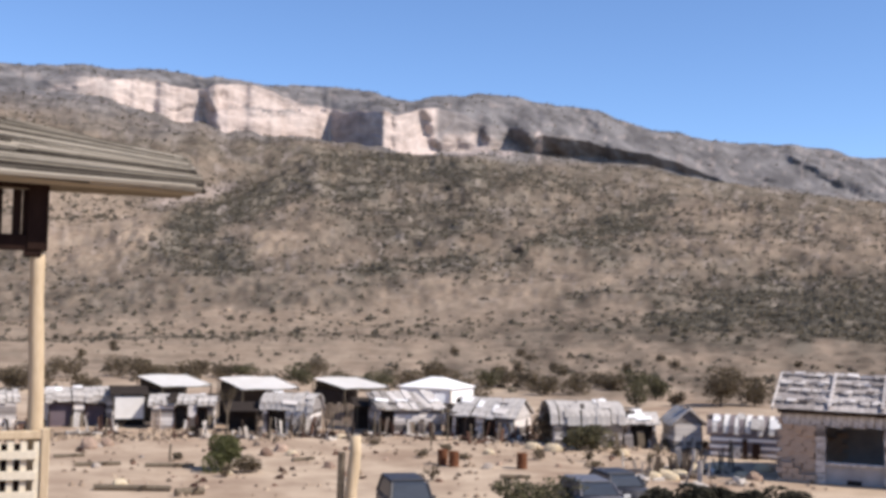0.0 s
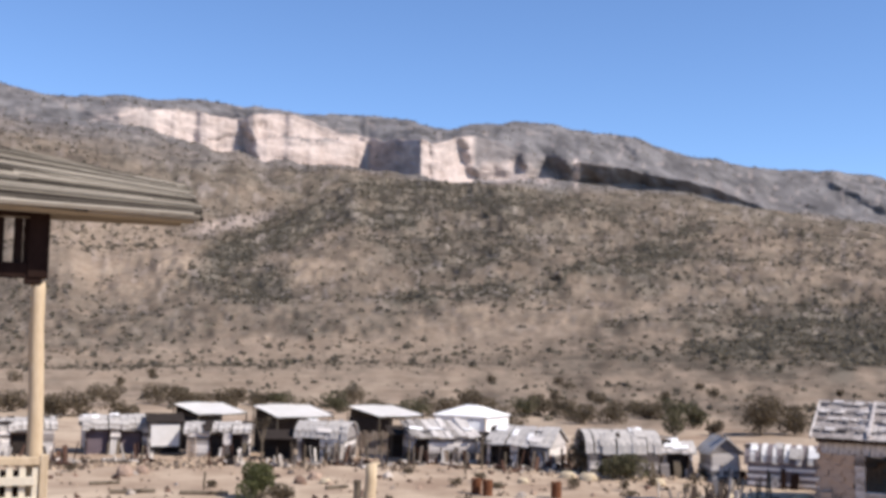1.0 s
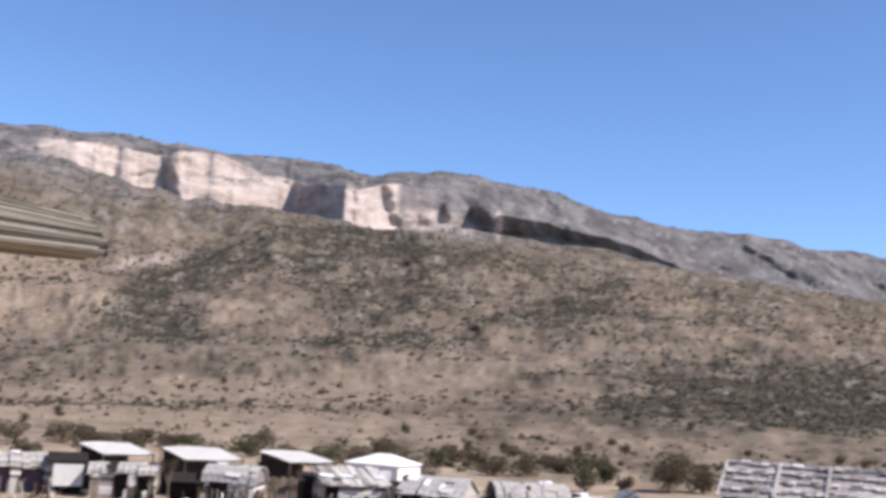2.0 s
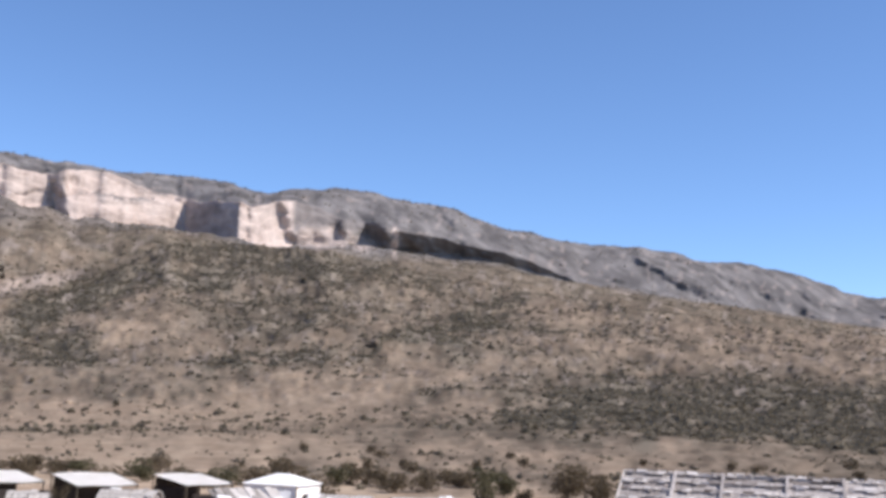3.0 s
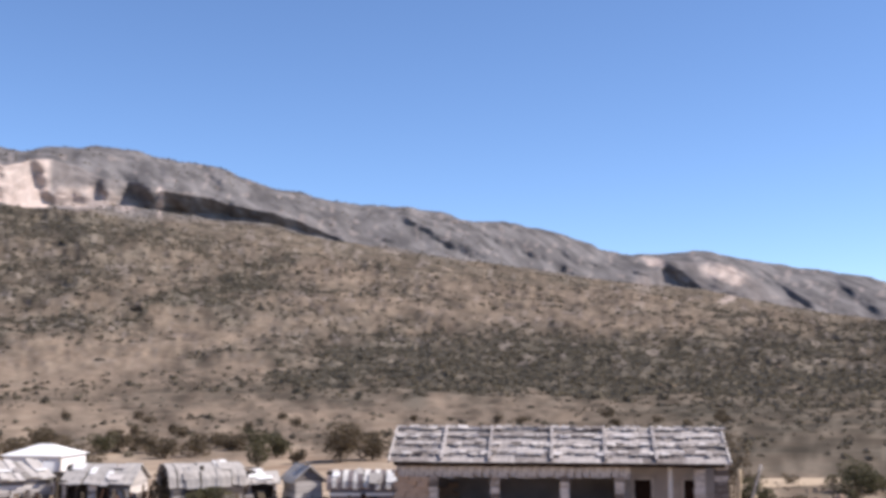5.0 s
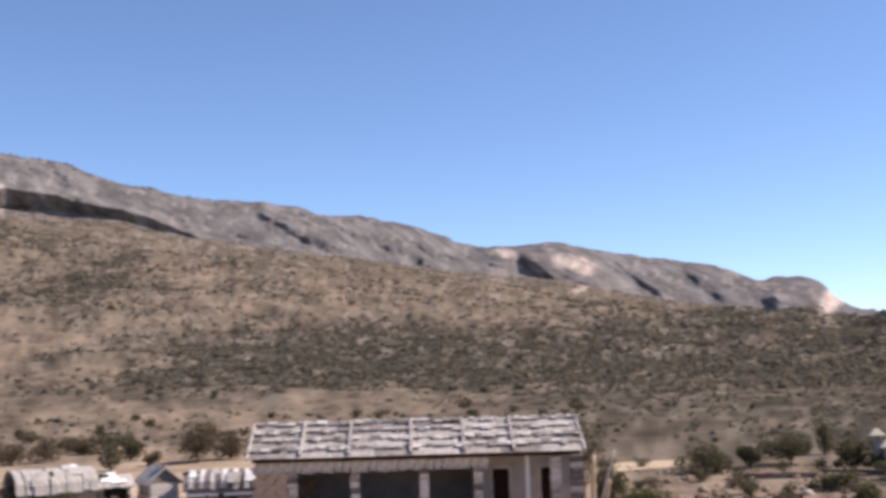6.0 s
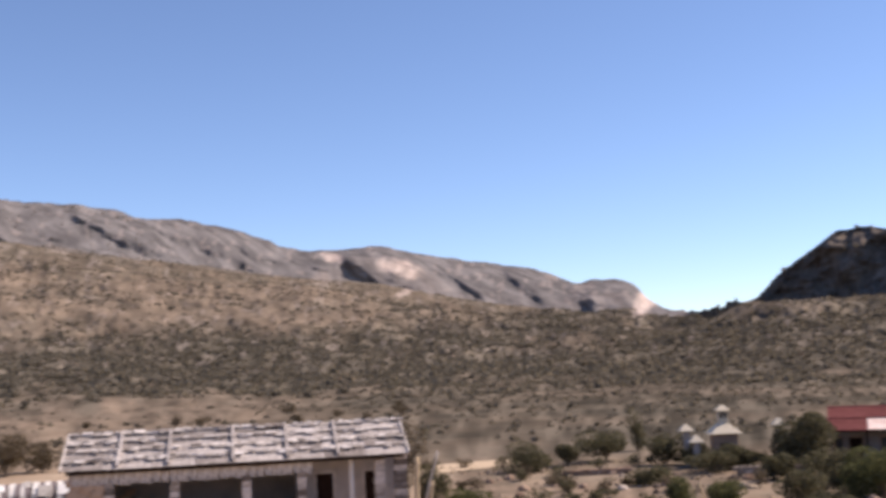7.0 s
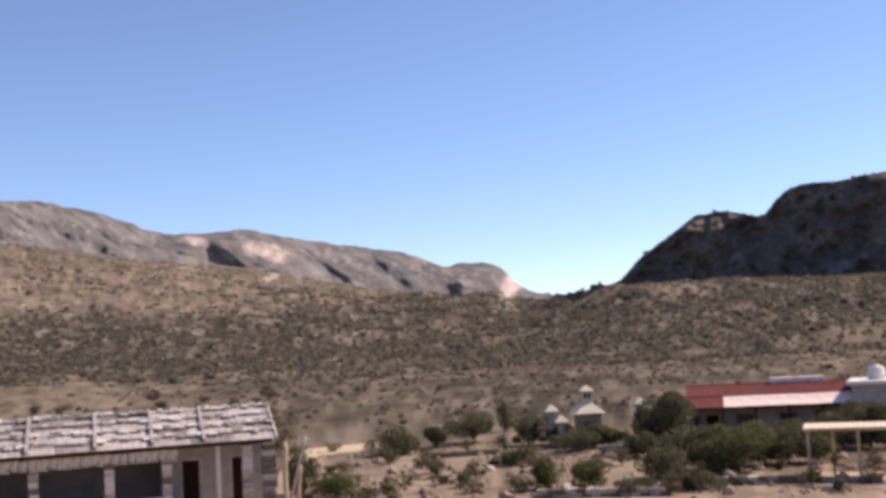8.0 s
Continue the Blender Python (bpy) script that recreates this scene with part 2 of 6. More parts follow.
CLIFF_FOOT = table("""-180:3 -80:3 -62:2.1 -59:2.15 -57:2.3 -55:2.35 -49.5:2.3 -47:1.6 -45:1.7 -40:2.3 -35:3.2 -31:4.25 -27:4.6 -21:5.4 -16.8:6.1 -12.8:6.65 -10.4:7.27
 -6:7.6 -2.6:8 0.8:7.8 4.2:8.05 6.4:8.37 10.8:8.4 12.2:9 18:9.8 20:9.85 25:10.2 40:8 180:3""")
CLIFF_TOP = table("""-180:4 -80:4 -62:5.0 -57.3:4.9 -54:4.3 -51:3.0 -49.5:2.4 -47:1.7 -44.2:2.4 -43.4:3.0 -40:2.7 -35:3.6 -33:4.95 -31.5:5.3 -29.8:5.35 -28.6:4.9 -26:4.8
 -21:5.6 -16:6.45 -12.8:7.2 -10.4:8 -6:8.7 -2.6:9 0.3:10 2.5:9.85 5.6:9.75 9.3:10.67 11.7:10.67 15.5:10.8 17.6:10.65 20:10.2 25:10.4 40:9 180:4""")
FOOTHILL = table("""-180:1.5 -80:1.3 -62:1.4 -59:1.6 -57:1.85 -55:2.05 -49.5:2.1 -47:1.75 -45:1.45 -42.7:2 -38.5:2.38 -34.6:2.84 -31:3.44 -27.6:4.2 -23.7:4.5 -20:5.1 -14:5.8
 -10:6.4 -3:7.4 2.5:7.75 6.4:7.9 8:6.9 10.2:5.55 13.9:4 16.5:2.7 18.5:1.6 25:1 40:1.5 180:1.5""")
HILL_FOOT = table("-180:0.3 -62:0.35 -50:0.2 -44:0.2 -35:0.45 -27:0.5 -20:0.9 -11:1.0 0:0.8 10:0.4 20:0.3 40:0.3 180:0.3")
FAR_CLIFF = table("""-180:1400 -80:1000 -62:900 -48.6:930 -47.6:1500 -46.4:4000 -35:3500 -20:2700 0:2150 25:2000 40:1900 180:1400""")
FAR_FOOTHILL = table("-180:800 -62:620 -50:700 -45:950 -30:1150 -10:1300 5:1380 9:1150 13:900 20:650 40:700 180:800")
# how far the cliff's faces stand out: they turn towards or away from the sun
BUTTRESS = table("""-62:0 -46:0 -33:-20 -31.5:0 -29:18 -28.4:-8 -27:0 -14:0 -12.5:-12 -10.4:-10 -8:0 -6.5:10 -6.1:0 -4.6:14 -4.2:-5
 -2.6:20 -2.2:0 -0.6:30 0.2:10 0.7:-10 2.2:-66 3.1:-105 5.75:95 7.5:50 9.2:15 14.5:0 17.6:-60 20:-30 25:0""")

# steep faces turned from the sun, from their upper to their lower end: bearing, slope and width in degrees
SCARPS = """12.35:10.95:0.22 11.75:10.15:0.35 11.45:8.55:0.75
2.62:9.75:0.16 2.55:7.75:0.2
1.2:9.8:0.3 0.8:9.05:0.5 0.5:8.35:0.35
-0.35:9.45:0.2 -0.05:9.0:0.2 0.3:8.7:0.3
-1.95:9.0:0.25 -2.15:8.55:0.3
-3.2:9.35:0.4 -3.75:8.7:0.75 -4.15:8.0:0.6
-4.85:8.3:0.98 -7.2:8.25:0.81 -9.4:7.85:0.53 -11.4:7.34:0.31 -13.95:6.5:0.18
-9.5:8.93:0.22 -11.1:8.4:0.28 -12.5:7.86:0.42 -13.1:7.45:0.55
-7.1:9.65:0.25 -7.6:9.25:0.3
-15.6:6.6:0.20 -17.9:5.75:0.24
-16.7:7.73:0.30 -18.45:6.74:0.43 -20.15:5.9:0.57 -21.7:5.25:0.54
-20.1:7.33:0.27 -21.85:6.4:0.30
-22.5:6.33:0.27 -23.65:5.65:0.32
-23.6:6.62:0.20 -24.85:5.76:0.24 -26.75:5.2:0.22
-24.5:5.2:0.41 -25.15:4.9:0.54
-26.8:5.5:0.19 -28.6:4.9:0.22
-29.9:5.05:0.41 -30.7:4.35:0.51 -31.75:3.5:0.47
-34.2:4.6:0.27 -36.2:3.4:0.34
-37.5:4.3:0.27 -39.2:3.0:0.34
-40.6:3.5:0.34 -41.6:2.7:0.41
14.5:3.75:0.25 11.7:5.0:0.3 9.4:6.05:0.3
4.2:2.1:0.2 0.3:2.62:0.25 -3.8:3.25:0.25 -5.5:3.85:0.25 -9.3:4.75:0.25 -11:5.5:0.2"""
# what grows where on the slopes: bearing, slope, half width, half height, tilt, amount
BRUSH = """11.2:4.35:5:1.0:25:0.95 10.5:2.5:3.4:0.9:8:0.7 6.3:6.2:3.6:0.8:0:0.75 3:7.2:10:0.9:-3:0.6 1:2.35:4.2:0.34:8:0.9
-6.5:3.85:4.4:0.4:20:0.95 -10.2:5:1.8:0.5:30:0.7 0.5:4.4:4.5:1.3:0:0.5 -13:0.3:5:0.9:20:0.85 -15:-1.1:5:0.5:-5:0.8 -23:0.3:11:1.7:0:1.0"""
BRUSH_EAST = "-30:1.2:9:0.8:0:0.6 -36:-0.4:11:1.1:-3:1.0 -49:0:8:1.6:0:0.95 -42:1.8:6:0.7:0:0.6 -58:1:7:1.7:0:0.85"
BARE = """-13.8:5.05:2.8:0.7:-10:1.0 -24:4:8:0.6:-5:1.0 -19:3.3:9:0.5:-4:0.9 -28:2.75:4:0.5:-3:0.9 -4:1.5:9:0.7:8:0.8 17.5:3.8:4:2.3:0:0.9
4:-0.4:20:0.8:3:0.8 8.2:3.1:1.6:0.9:0:0.5"""
PALE = """-1:8.35:1.7:0.6:0:0.75 -2.9:8.2:1.0:0.4:-10:0.5 -4.7:8.35:0.16:0.8:0:1.0 -29:5.5:0.55:0.28:-10:0.95 -32.3:4.85:1.3:0.45:-14:1.0
-28.5:4.5:0.6:0.45:20:0.22 -32.5:3.65:0.6:0.18:25:0.6 -44.3:2.65:0.45:0.95:-38:1.0 17.7:10.45:1.5:0.15:15:0.85 12.3:5.45:2.4:0.34:14:0.42"""
# last entry: a weathered grey face, with its shade painted in too
LEDGE_AND_SHADE = "9:9.72:2.2:0.1:-2:0.9 8.6:9.5:1.2:0.06:0:0.5 7.1:10.4:1.3:0.5:0:0.75 15:11:6:0.22:0:0.8 4.4:9:1.4:0.9:0:0.45"


def patches(az, el, text):
    """How much of each soft-edged patch covers a bearing and slope."""
    total = np.zeros_like(az)
    for word in text.split():
        a, e, rx, ry, tilt, amount = map(float, word.split(":"))
        c, k = math.cos(radians(tilt)), math.sin(radians(tilt))
        u, v = a - az, el - e
        q = np.hypot((u * c + v * k) / rx, (v * c - u * k) / ry)
        total = np.maximum(total, amount * np.clip(2.2 - 1.9 * q, 0, 1))
    return total


def wrinkle(az, el, size, octaves=4, flow=0.0, stretch=1.0):
    """Noise over bearing and slope, drawn out along a line that falls by flow."""
    return fbm((-az + flow * el) / stretch + 300, el + flow * -az * 0.3 + 200, size, octaves)


def carve(x, y, z):
    """Faces, gullies and crags cut into the hills along the lines above."""
    r, az = np.hypot(x, y), np.degrees(np.arctan2(-x, y))
    el = np.degrees(np.arctan2(z - EYE, r))
    d, h = knots(az)
    cut = np.zeros_like(r)
    wa, we = az + wrinkle(az, el, 0.5) * 0.22, el + wrinkle(az + 50, el, 0.45) * 0.16
    for line in SCARPS.split("\n"):
        pts = [tuple(map(float, w.split(":"))) for w in line.split()]
        a0, a1 = min(p[0] for p in pts) - 5, max(p[0] for p in pts) + 5
        e0, e1 = min(p[1] for p in pts) - 4, max(p[1] for p in pts) + 4
        near = np.nonzero((wa > a0) & (wa < a1) & (we > e0) & (we < e1) & (r > 380))
        if not len(near[0]):
            continue
        u, v = -wa[near], we[near]
        best = np.full(u.shape, 1e9)
        side, width, over = np.zeros_like(u), np.ones_like(u), np.zeros_like(u)
        for i, (p, q) in enumerate(zip(pts, pts[1:])):
            du, dv = p[0] - q[0], q[1] - p[1]
            size = math.hypot(du, dv)
            t = ((u + p[0]) * du + (v - p[1]) * dv) / size ** 2
            tc = np.clip(t, 0, 1)
            away = np.hypot(u + p[0] - tc * du, v - p[1] - tc * dv)
            hit = away < best
            best = np.where(hit, away, best)
            side = np.where(hit, ((u + p[0]) * -dv + (v - p[1]) * du) / size, side)
            width = np.where(hit, p[2] + (q[2] - p[2]) * tc, width)
            past = np.where(t < 0, -t, np.where(t > 1, t - 1, 0)) * size
            over = np.where(hit, past, over)
        depth = np.radians(width) * r[near]
        reach = width * 5
        prof = np.where(side < -width / 2, np.clip((side + reach) / (reach - width / 2), 0, 1),
                        np.where(side < width / 2, -2 * side / width, -np.clip((reach - side) / (reach - width / 2), 0, 1)))
        cut[near] += depth * prof * np.clip(1 - over / (width + 0.15), 0, 1)
    # the long ledge across the pale cliff
    cut = cut + 26 * np.clip((el - 9.68) / 0.08, 0, 1) * np.clip((az - 5.9) / 0.3, 0, 1) * np.clip((11.4 - az) / 0.2, 0, 1)
    far = np.clip((r - d[3] + 60) / 60, 0, 1)
    hill = np.clip((r - 420) / 120, 0, 1) * (1 - far)
    east = np.clip((-47.5 - az) / 1.5, 0, 1) * far
    grey = far * (1 - east) * np.interp(az, [-8, 0], [1, 0.35])
    cut = cut + grey * (wrinkle(az, el, 0.9, 3, 0.55, 2.2) * 20 + wrinkle(az, el, 0.28, 3, 0.3, 1.2) * 3.5)
    cut = cut + hill * r * (wrinkle(az, el, 1.6, 3, 0.5, 2.0) * 0.018 + wrinkle(az, el, 0.32, 3) * 0.008)
    cut = cut + east * (wrinkle(az, el, 1.3, 3, -0.4) * 22 + wrinkle(az, el, 0.35, 3) * 7)
    k = 1 + cut / np.maximum(r, 1)
    return x * k, y * k, EYE + (z - EYE) * k


SOFT = 0.3


def around(tab, az):
    """The table's value at each bearing, with its corners rounded."""
    total = 0.0
    for k, w in ((-1, 1), (-0.5, 2), (0, 3), (0.5, 2), (1, 1)):
        total = total + w * np.interp(az + k * SOFT, tab[0], tab[1])
    return total / 9


def knots(az):
    """Distances and heights of the land's lines for each bearing, near to far."""
    az = (np.asarray(az, float) + 180) % 360 - 180
    dc = around(FAR_CLIFF, az)
    far = dc / 2100
    bare = np.clip((around(CLIFF_TOP, az) - around(CLIFF_FOOT, az) - 0.35) / 0.8, 0, 1) * np.interp(az, [-47, -46, -24, -4, 0, 3], [0, 0.3, 0.3, 0.3, 0.5, 1])
    but = np.interp(az, *BUTTRESS) * np.clip(far, 0.5, 1.4) + fbm(az * 9, az * 0 + 3, 6.0, 4) * 15 * far * bare * np.interp(az, [2.6, 3.0, 5.6, 6.2], [1, 0.15, 0.15, 1])
    d = [np.full_like(az, 250.0), np.full_like(az, 420.0), around(FAR_FOOTHILL, az)]
    d.append(dc + but)
    d.append(dc + but + np.interp(az, [-14, -11], [26, 9]) * far + np.clip((-46.5 - az), 0, 1) * 6)
    d.append(dc + (230 - np.clip((-46.5 - az), 0, 1) * 170) * far)
    d.append(dc + 600 * np.clip(far, 0.5, 1))
    h = [0 * az, EYE + 420 * np.tan(np.radians(around(HILL_FOOT, az) - 1.55))]
    ragged = (0.12, 0.22, 0.26, 0.05)
    for k, tab in ((2, FOOTHILL), (3, CLIFF_FOOT), (4, CLIFF_TOP), (5, CREST)):
        h.append(EYE + d[k] * np.tan(np.radians(around(tab, az) + ragged[k - 2] * (bare if k in (3, 4) else 1) * fbm(az, az * 0 + 11 * k, 1.1, 4))))
    h[4] = np.maximum(np.minimum(h[4], h[5] - 6), h[3] + 2)
    h.append(h[5] - 60)
    return d, h


def land(x, y, covers=False):
    """Height of the ground, and what covers it."""
    x, y = np.asarray(x, float), np.asarray(y, float)
    r, az = np.hypot(x, y), np.degrees(np.arctan2(-x, y))
    d, h = knots(az)
    z = np.zeros_like(r)
    for k in range(len(d) - 1):
        a, b = d[k], d[k + 1]
        u = np.clip((r - a) / np.maximum(b - a, 1), 0, 1)
        w = u
        if k == 0:
            w = u * u
        if k == 1:
            w = 0.55 * u + 0.45 * u * u
        if k == 2:
            # a fold behind the foothill's crest
            dip = np.clip((b - a) / 900, 0, 1) * 28
            z = np.where((r > a) & (r <= b), h[k] + (h[k + 1] - h[k]) * u - dip * np.sin(np.pi * np.clip(u * 1.6, 0, 1)), z)
            continue
        if k == 3:
            # ledges across the cliff, at uneven heights
            s = u * 3.4 + fbm(az * 40, r * 0 + 5, 30, 4) * 0.7
            f = s - np.floor(s)
            w = np.clip(u + ((np.clip(f * 1.7 - 0.35, 0, 1) - f) / 3.4) * np.clip(u * 8, 0, 1) * np.clip((1 - u) * 8, 0, 1) * np.clip((az + 6) / 3, 0, 1), 0, 1)
        if k == 4:
            w = 1 - (1 - u) ** 1.5
        z = np.where((r > a) & (r <= b), h[k] + (h[k + 1] - h[k]) * w, z)
    z = np.where(r > d[-1], h[-1], z)
    # rough relief, growing with distance
    rough = np.clip((r - 240) / 500, 0, 1)
    z = z + rough * (fbm(x, y, 170, 3) * np.interp(az, [-48.5, -45.5], [4, 11]) + fbm(x + 900, y, 46, 4) * 6.5 * np.interp(az, [-48.5, -45.5], [0.7, 1.0]))
    z = z + np.clip((r - 15) / 60, 0, 1) * np.clip(1 - (r - 300) / 200, 0, 1) * (fbm(x, y, 22, 3) * 0.22 + fbm(x, y, 5, 2) * 0.07)
    # the terrace on which the camera stands
    s = np.clip((r - 5) / 36, 0, 1)
    z = z + 7.0 * (1 - s * s * (3 - 2 * s))
    if not covers:
        return z
    # patches that run down the slopes
    n1, n2 = fbm(az * 15.7 + 400, r / 3.2, 90, 4), fbm(az * 15.7 + 77, r / 3.0 + 300, 24, 4)
    mottle = np.clip(0.5 + fbm(az * 15.7 + 900, r / 2.6, 9, 3) * 0.55 + n2 * 0.2, 0, 1)
    slope = np.clip(np.clip((r - 110) / 60, 0, 1) * 0.55 + np.clip((r - 260) / 160, 0, 1) * 0.4 + n2 * 0.4 * np.clip((r - 90) / 60, 0, 1), 0, 1)
    slope = np.clip(slope + np.clip((3 - az) / 9, 0, 1) * np.clip((r - 100) / 40, 0, 1) * np.clip((420 - r) / 100, 0, 1) * (0.35 + n2 * 0.6), 0, 1)
    slope = np.maximum(slope, np.clip((-16 - az) / 6, 0, 1) * np.clip((r - 85) / 25, 0, 1) * (0.85 + n2 * 0.4))
    # darker dry soil on the garden's side
    slope = np.maximum(slope, np.clip((-30 - az) / 6, 0, 1) * np.clip((az + 90) / 20, 0, 1) * np.clip((r - 50) / 15, 0, 1) * (0.75 + n2 * 0.5))
    # brush and bare soil in their own patches, with ragged edges
    el = np.degrees(np.arctan2(z - EYE, np.maximum(r, 1)))
    wa, we = az + n1 * 1.6 + n2 * 0.8, el + n2 * 0.45 + wrinkle(az, el, 0.4, 3) * 0.35
    speck = np.where(r < 380, fbm(x, y, 6, 3), wrinkle(az + 80, el, 0.3, 3))
    brush = np.maximum(patches(wa, we, BRUSH), patches(wa, we, BRUSH_EAST))
    bare = patches(wa, we, BARE)
    scrub = 0.3 + 0.2 * np.clip((-2 - az) / 8, 0, 1) + brush * 0.75 - bare * 0.55 + n1 * 0.25 + n2 * 0.3 + speck * 0.45
    scrub = np.clip(scrub, 0, 1) * np.clip((r - 300) / 140 + n2 * 0.9, 0, 1)
    scrub = np.maximum(scrub, np.clip((-20 - az) / 10, 0, 1) * np.clip((r - 85) / 40, 0, 1) * np.clip((500 - r) / 150, 0, 1) * (np.interp(az, [-34, -24], [0.78, 0.55]) * np.clip((r - 45) / 65, 0.4, 1) + fbm(x, y, 34, 4) * 0.6 + fbm(x, y, 7, 3) * 0.35))
    scrub = np.clip(scrub, 0, 1)
    slope = np.clip(slope - bare * 0.4 * np.clip((r - 200) / 80, 0, 1) * np.clip((az + 6) / 8, 0, 1), 0, 1)
    basalt = np.interp(az, [-48.4, -47.2], [1, 0]) * np.clip((r - d[3] + 35) / 60 + n2 * 1.6 + speck, 0, 1)
    uc = (r - d[3]) / np.maximum(d[4] - d[3], 1)
    band = np.clip((uc + 0.35) / 0.3, 0, 1) * np.clip((2.2 - uc) / 0.9, 0, 1)
    tall = np.clip((h[4] - h[3]) / 40 - 0.4, 0, 1) * np.interp(az, [-13, -4, 0.3, 0.7], [0.12, 0.12, 0.15, 1])
    rock = np.clip(band * tall * (1.2 + n2 * 0.5), 0, 1) * np.interp(az, [-47, -46], [0, 1])
    ra, re = az + wrinkle(az, el, 0.3, 3) * 0.2, el + wrinkle(az + 9, el, 0.3, 3) * 0.15
    rock = np.maximum(rock, np.clip(patches(ra, re, PALE) * (1 + speck * 0.7), 0, 1))
    rock = np.clip(rock - patches(ra, re, LEDGE_AND_SHADE) * (1 + speck), 0, 1)
    rock = np.maximum(rock, np.clip((speck - 0.3) * 1.5, 0, 0.22) * np.clip((r - 450) / 200, 0, 1) * (1 - basalt))
    # the haze-dulled grey sets in on the far slopes
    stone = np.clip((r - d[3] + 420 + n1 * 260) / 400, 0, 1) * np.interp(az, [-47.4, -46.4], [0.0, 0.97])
    return z, slope, scrub, rock, stone, mottle, basalt


def height(x, y):
    return float(land(np.array([x]), np.array([y]))[0])


def build_ground():
    fine = np.arange(-66, 28.01, 0.1)
    wide = np.arange(31, 294 - 2, 3.0)
    az = np.concatenate([fine, wide])
    d, h = knots(az)
    counts = (45, 170, 60, 30, 34, 8)
    rows = [np.full_like(az, v) for v in np.concatenate([[0.02], np.geomspace(2, 250, 62)])]
    for k, c in enumerate(counts):
        for j in range(1, c + 1):
            u = j / c
            rows.append(d[k] + (d[k + 1] - d[k]) * u)
    rows.append(np.full_like(az, 4850.0))
    R = np.array(rows)
    A = np.radians(az)[None, :].repeat(len(rows), 0)
    X, Y = -R * np.sin(A), R * np.cos(A)
    Z, slope, scrub, rock, stone, mottle, basalt = land(X, Y, True)
    X, Y, Z = carve(X, Y, Z)
    nr, nc = R.shape
    co = np.stack([X, Y, Z], -1).reshape(-1, 3)
    i, j = np.meshgrid(np.arange(nr - 1), np.arange(nc), indexing="ij")
    jn = (j + 1) % nc
    quads = np.stack([i * nc + j, (i + 1) * nc + j, (i + 1) * nc + jn, i * nc + jn], -1).reshape(-1, 4)[:, ::-1]
    me = bpy.data.meshes.new("ground")
    me.vertices.add(len(co)), me.loops.add(quads.size), me.polygons.add(len(quads))
    me.vertices.foreach_set("co", co.ravel())
    me.loops.foreach_set("vertex_index", quads.ravel().astype(np.int32))
    me.polygons.foreach_set("loop_start", np.arange(0, quads.size, 4, dtype=np.int32))
    me.polygons.foreach_set("use_smooth", np.ones(len(quads), bool))
    for name, v in (("slope", slope), ("scrub", scrub), ("rock", rock), ("hazy_grey_rock", stone), ("mottle", mottle), ("basalt", basalt)):
        me.attributes.new(name, "FLOAT", "POINT").data.foreach_set("value", v.ravel().astype(np.float32))
    me.update(calc_edges=True)
    me.materials.append(M_GROUND)
    return tagged(new("ground", me), "dry sandy desert ground rising to scrub hills and pale cliffs", "ground", kind="structure")


build_ground()

# ---- building helpers ----
def way(az, d):
    return -d * math.sin(radians(az)), d * math.cos(radians(az))


def thing(name, az, d, label, category, turn=0.0, group="", z=None, kind=""):
    """A top-level Empty on the ground; its +x runs to the right and its +y away from the terrace."""
    x, y = way(az, d)
    ob = new(name)
    ob.matrix_world = pose(x, y, height(x, y) if z is None else z, 0, 0, az + turn)
    ob.empty_display_size = 0.3
    return tagged(ob, label, category, group, kind)


def part(name, bm, mat, parent, label="", smooth=False):
    me = bpy.data.meshes.new(name)
    if smooth:
        for f in bm.faces:
            f.smooth = True
    bm.to_mesh(me)
    bm.free()
    me.materials.append(mat)
    ob = new(name, me)
    ob.parent = parent
    return tagged(ob, label)


def piece(name, me, parent, m):
    ob = new(name, me)
    ob.parent = parent
    ob.matrix_basis = m
    return ob


def box(bm, x, y, z, sx, sy, sz, rz=0.0, rx=0.0, ry=0.0, bevel=0.0):
    """A block whose middle is x, y and whose underside is z."""
    m = pose(x, y, z + sz / 2, rx, ry, rz) @ Matrix.Diagonal((sx, sy, sz, 1))
    v = bmesh.ops.create_cube(bm, size=1, matrix=m)["verts"]
    if bevel:
        bmesh.ops.bevel(bm, geom=list({e for q in v for e in q.link_edges}), offset=bevel, segments=1, affect="EDGES")
    return v


def rod(bm, a, b, r, r2=None, sides=8):
    a, b = Vector(a), Vector(b)
    m = Matrix.Translation((a + b) / 2) @ (b - a).to_track_quat("Z", "Y").to_matrix().to_4x4()
    bmesh.ops.create_cone(bm, cap_ends=True, segments=sides, radius1=r, radius2=r if r2 is None else r2, depth=(b - a).length, matrix=m)


def tube(bm, points, sides=12):
    """One smooth tapering tube through points (x, y, z, radius)."""
    rings = []
    for x, y, z, r in points:
        rings.append([bm.verts.new((x + r * math.cos(2 * math.pi * k / sides), y + r * math.sin(2 * math.pi * k / sides), z)) for k in range(sides)])
    for a, b in zip(rings, rings[1:]):
        for k in range(sides):
            bm.faces.new((a[k], a[(k + 1) % sides], b[(k + 1) % sides], b[k]))
    bm.faces.new(rings[0][::-1]), bm.faces.new(rings[-1])


def block_mesh(name, sx, sy, sz, mat, wear=0.0):
    bm = bmesh.new()
    v = box(bm, 0, 0, -sz / 2, sx, sy, sz)
    for q in v:
        q.co += Vector((random.uniform(-wear, wear), random.uniform(-wear, wear), random.uniform(-wear, wear)))
    me = bpy.data.meshes.new(name)
    bm.to_mesh(me)
    bm.free()
    me.materials.append(mat)
    return me


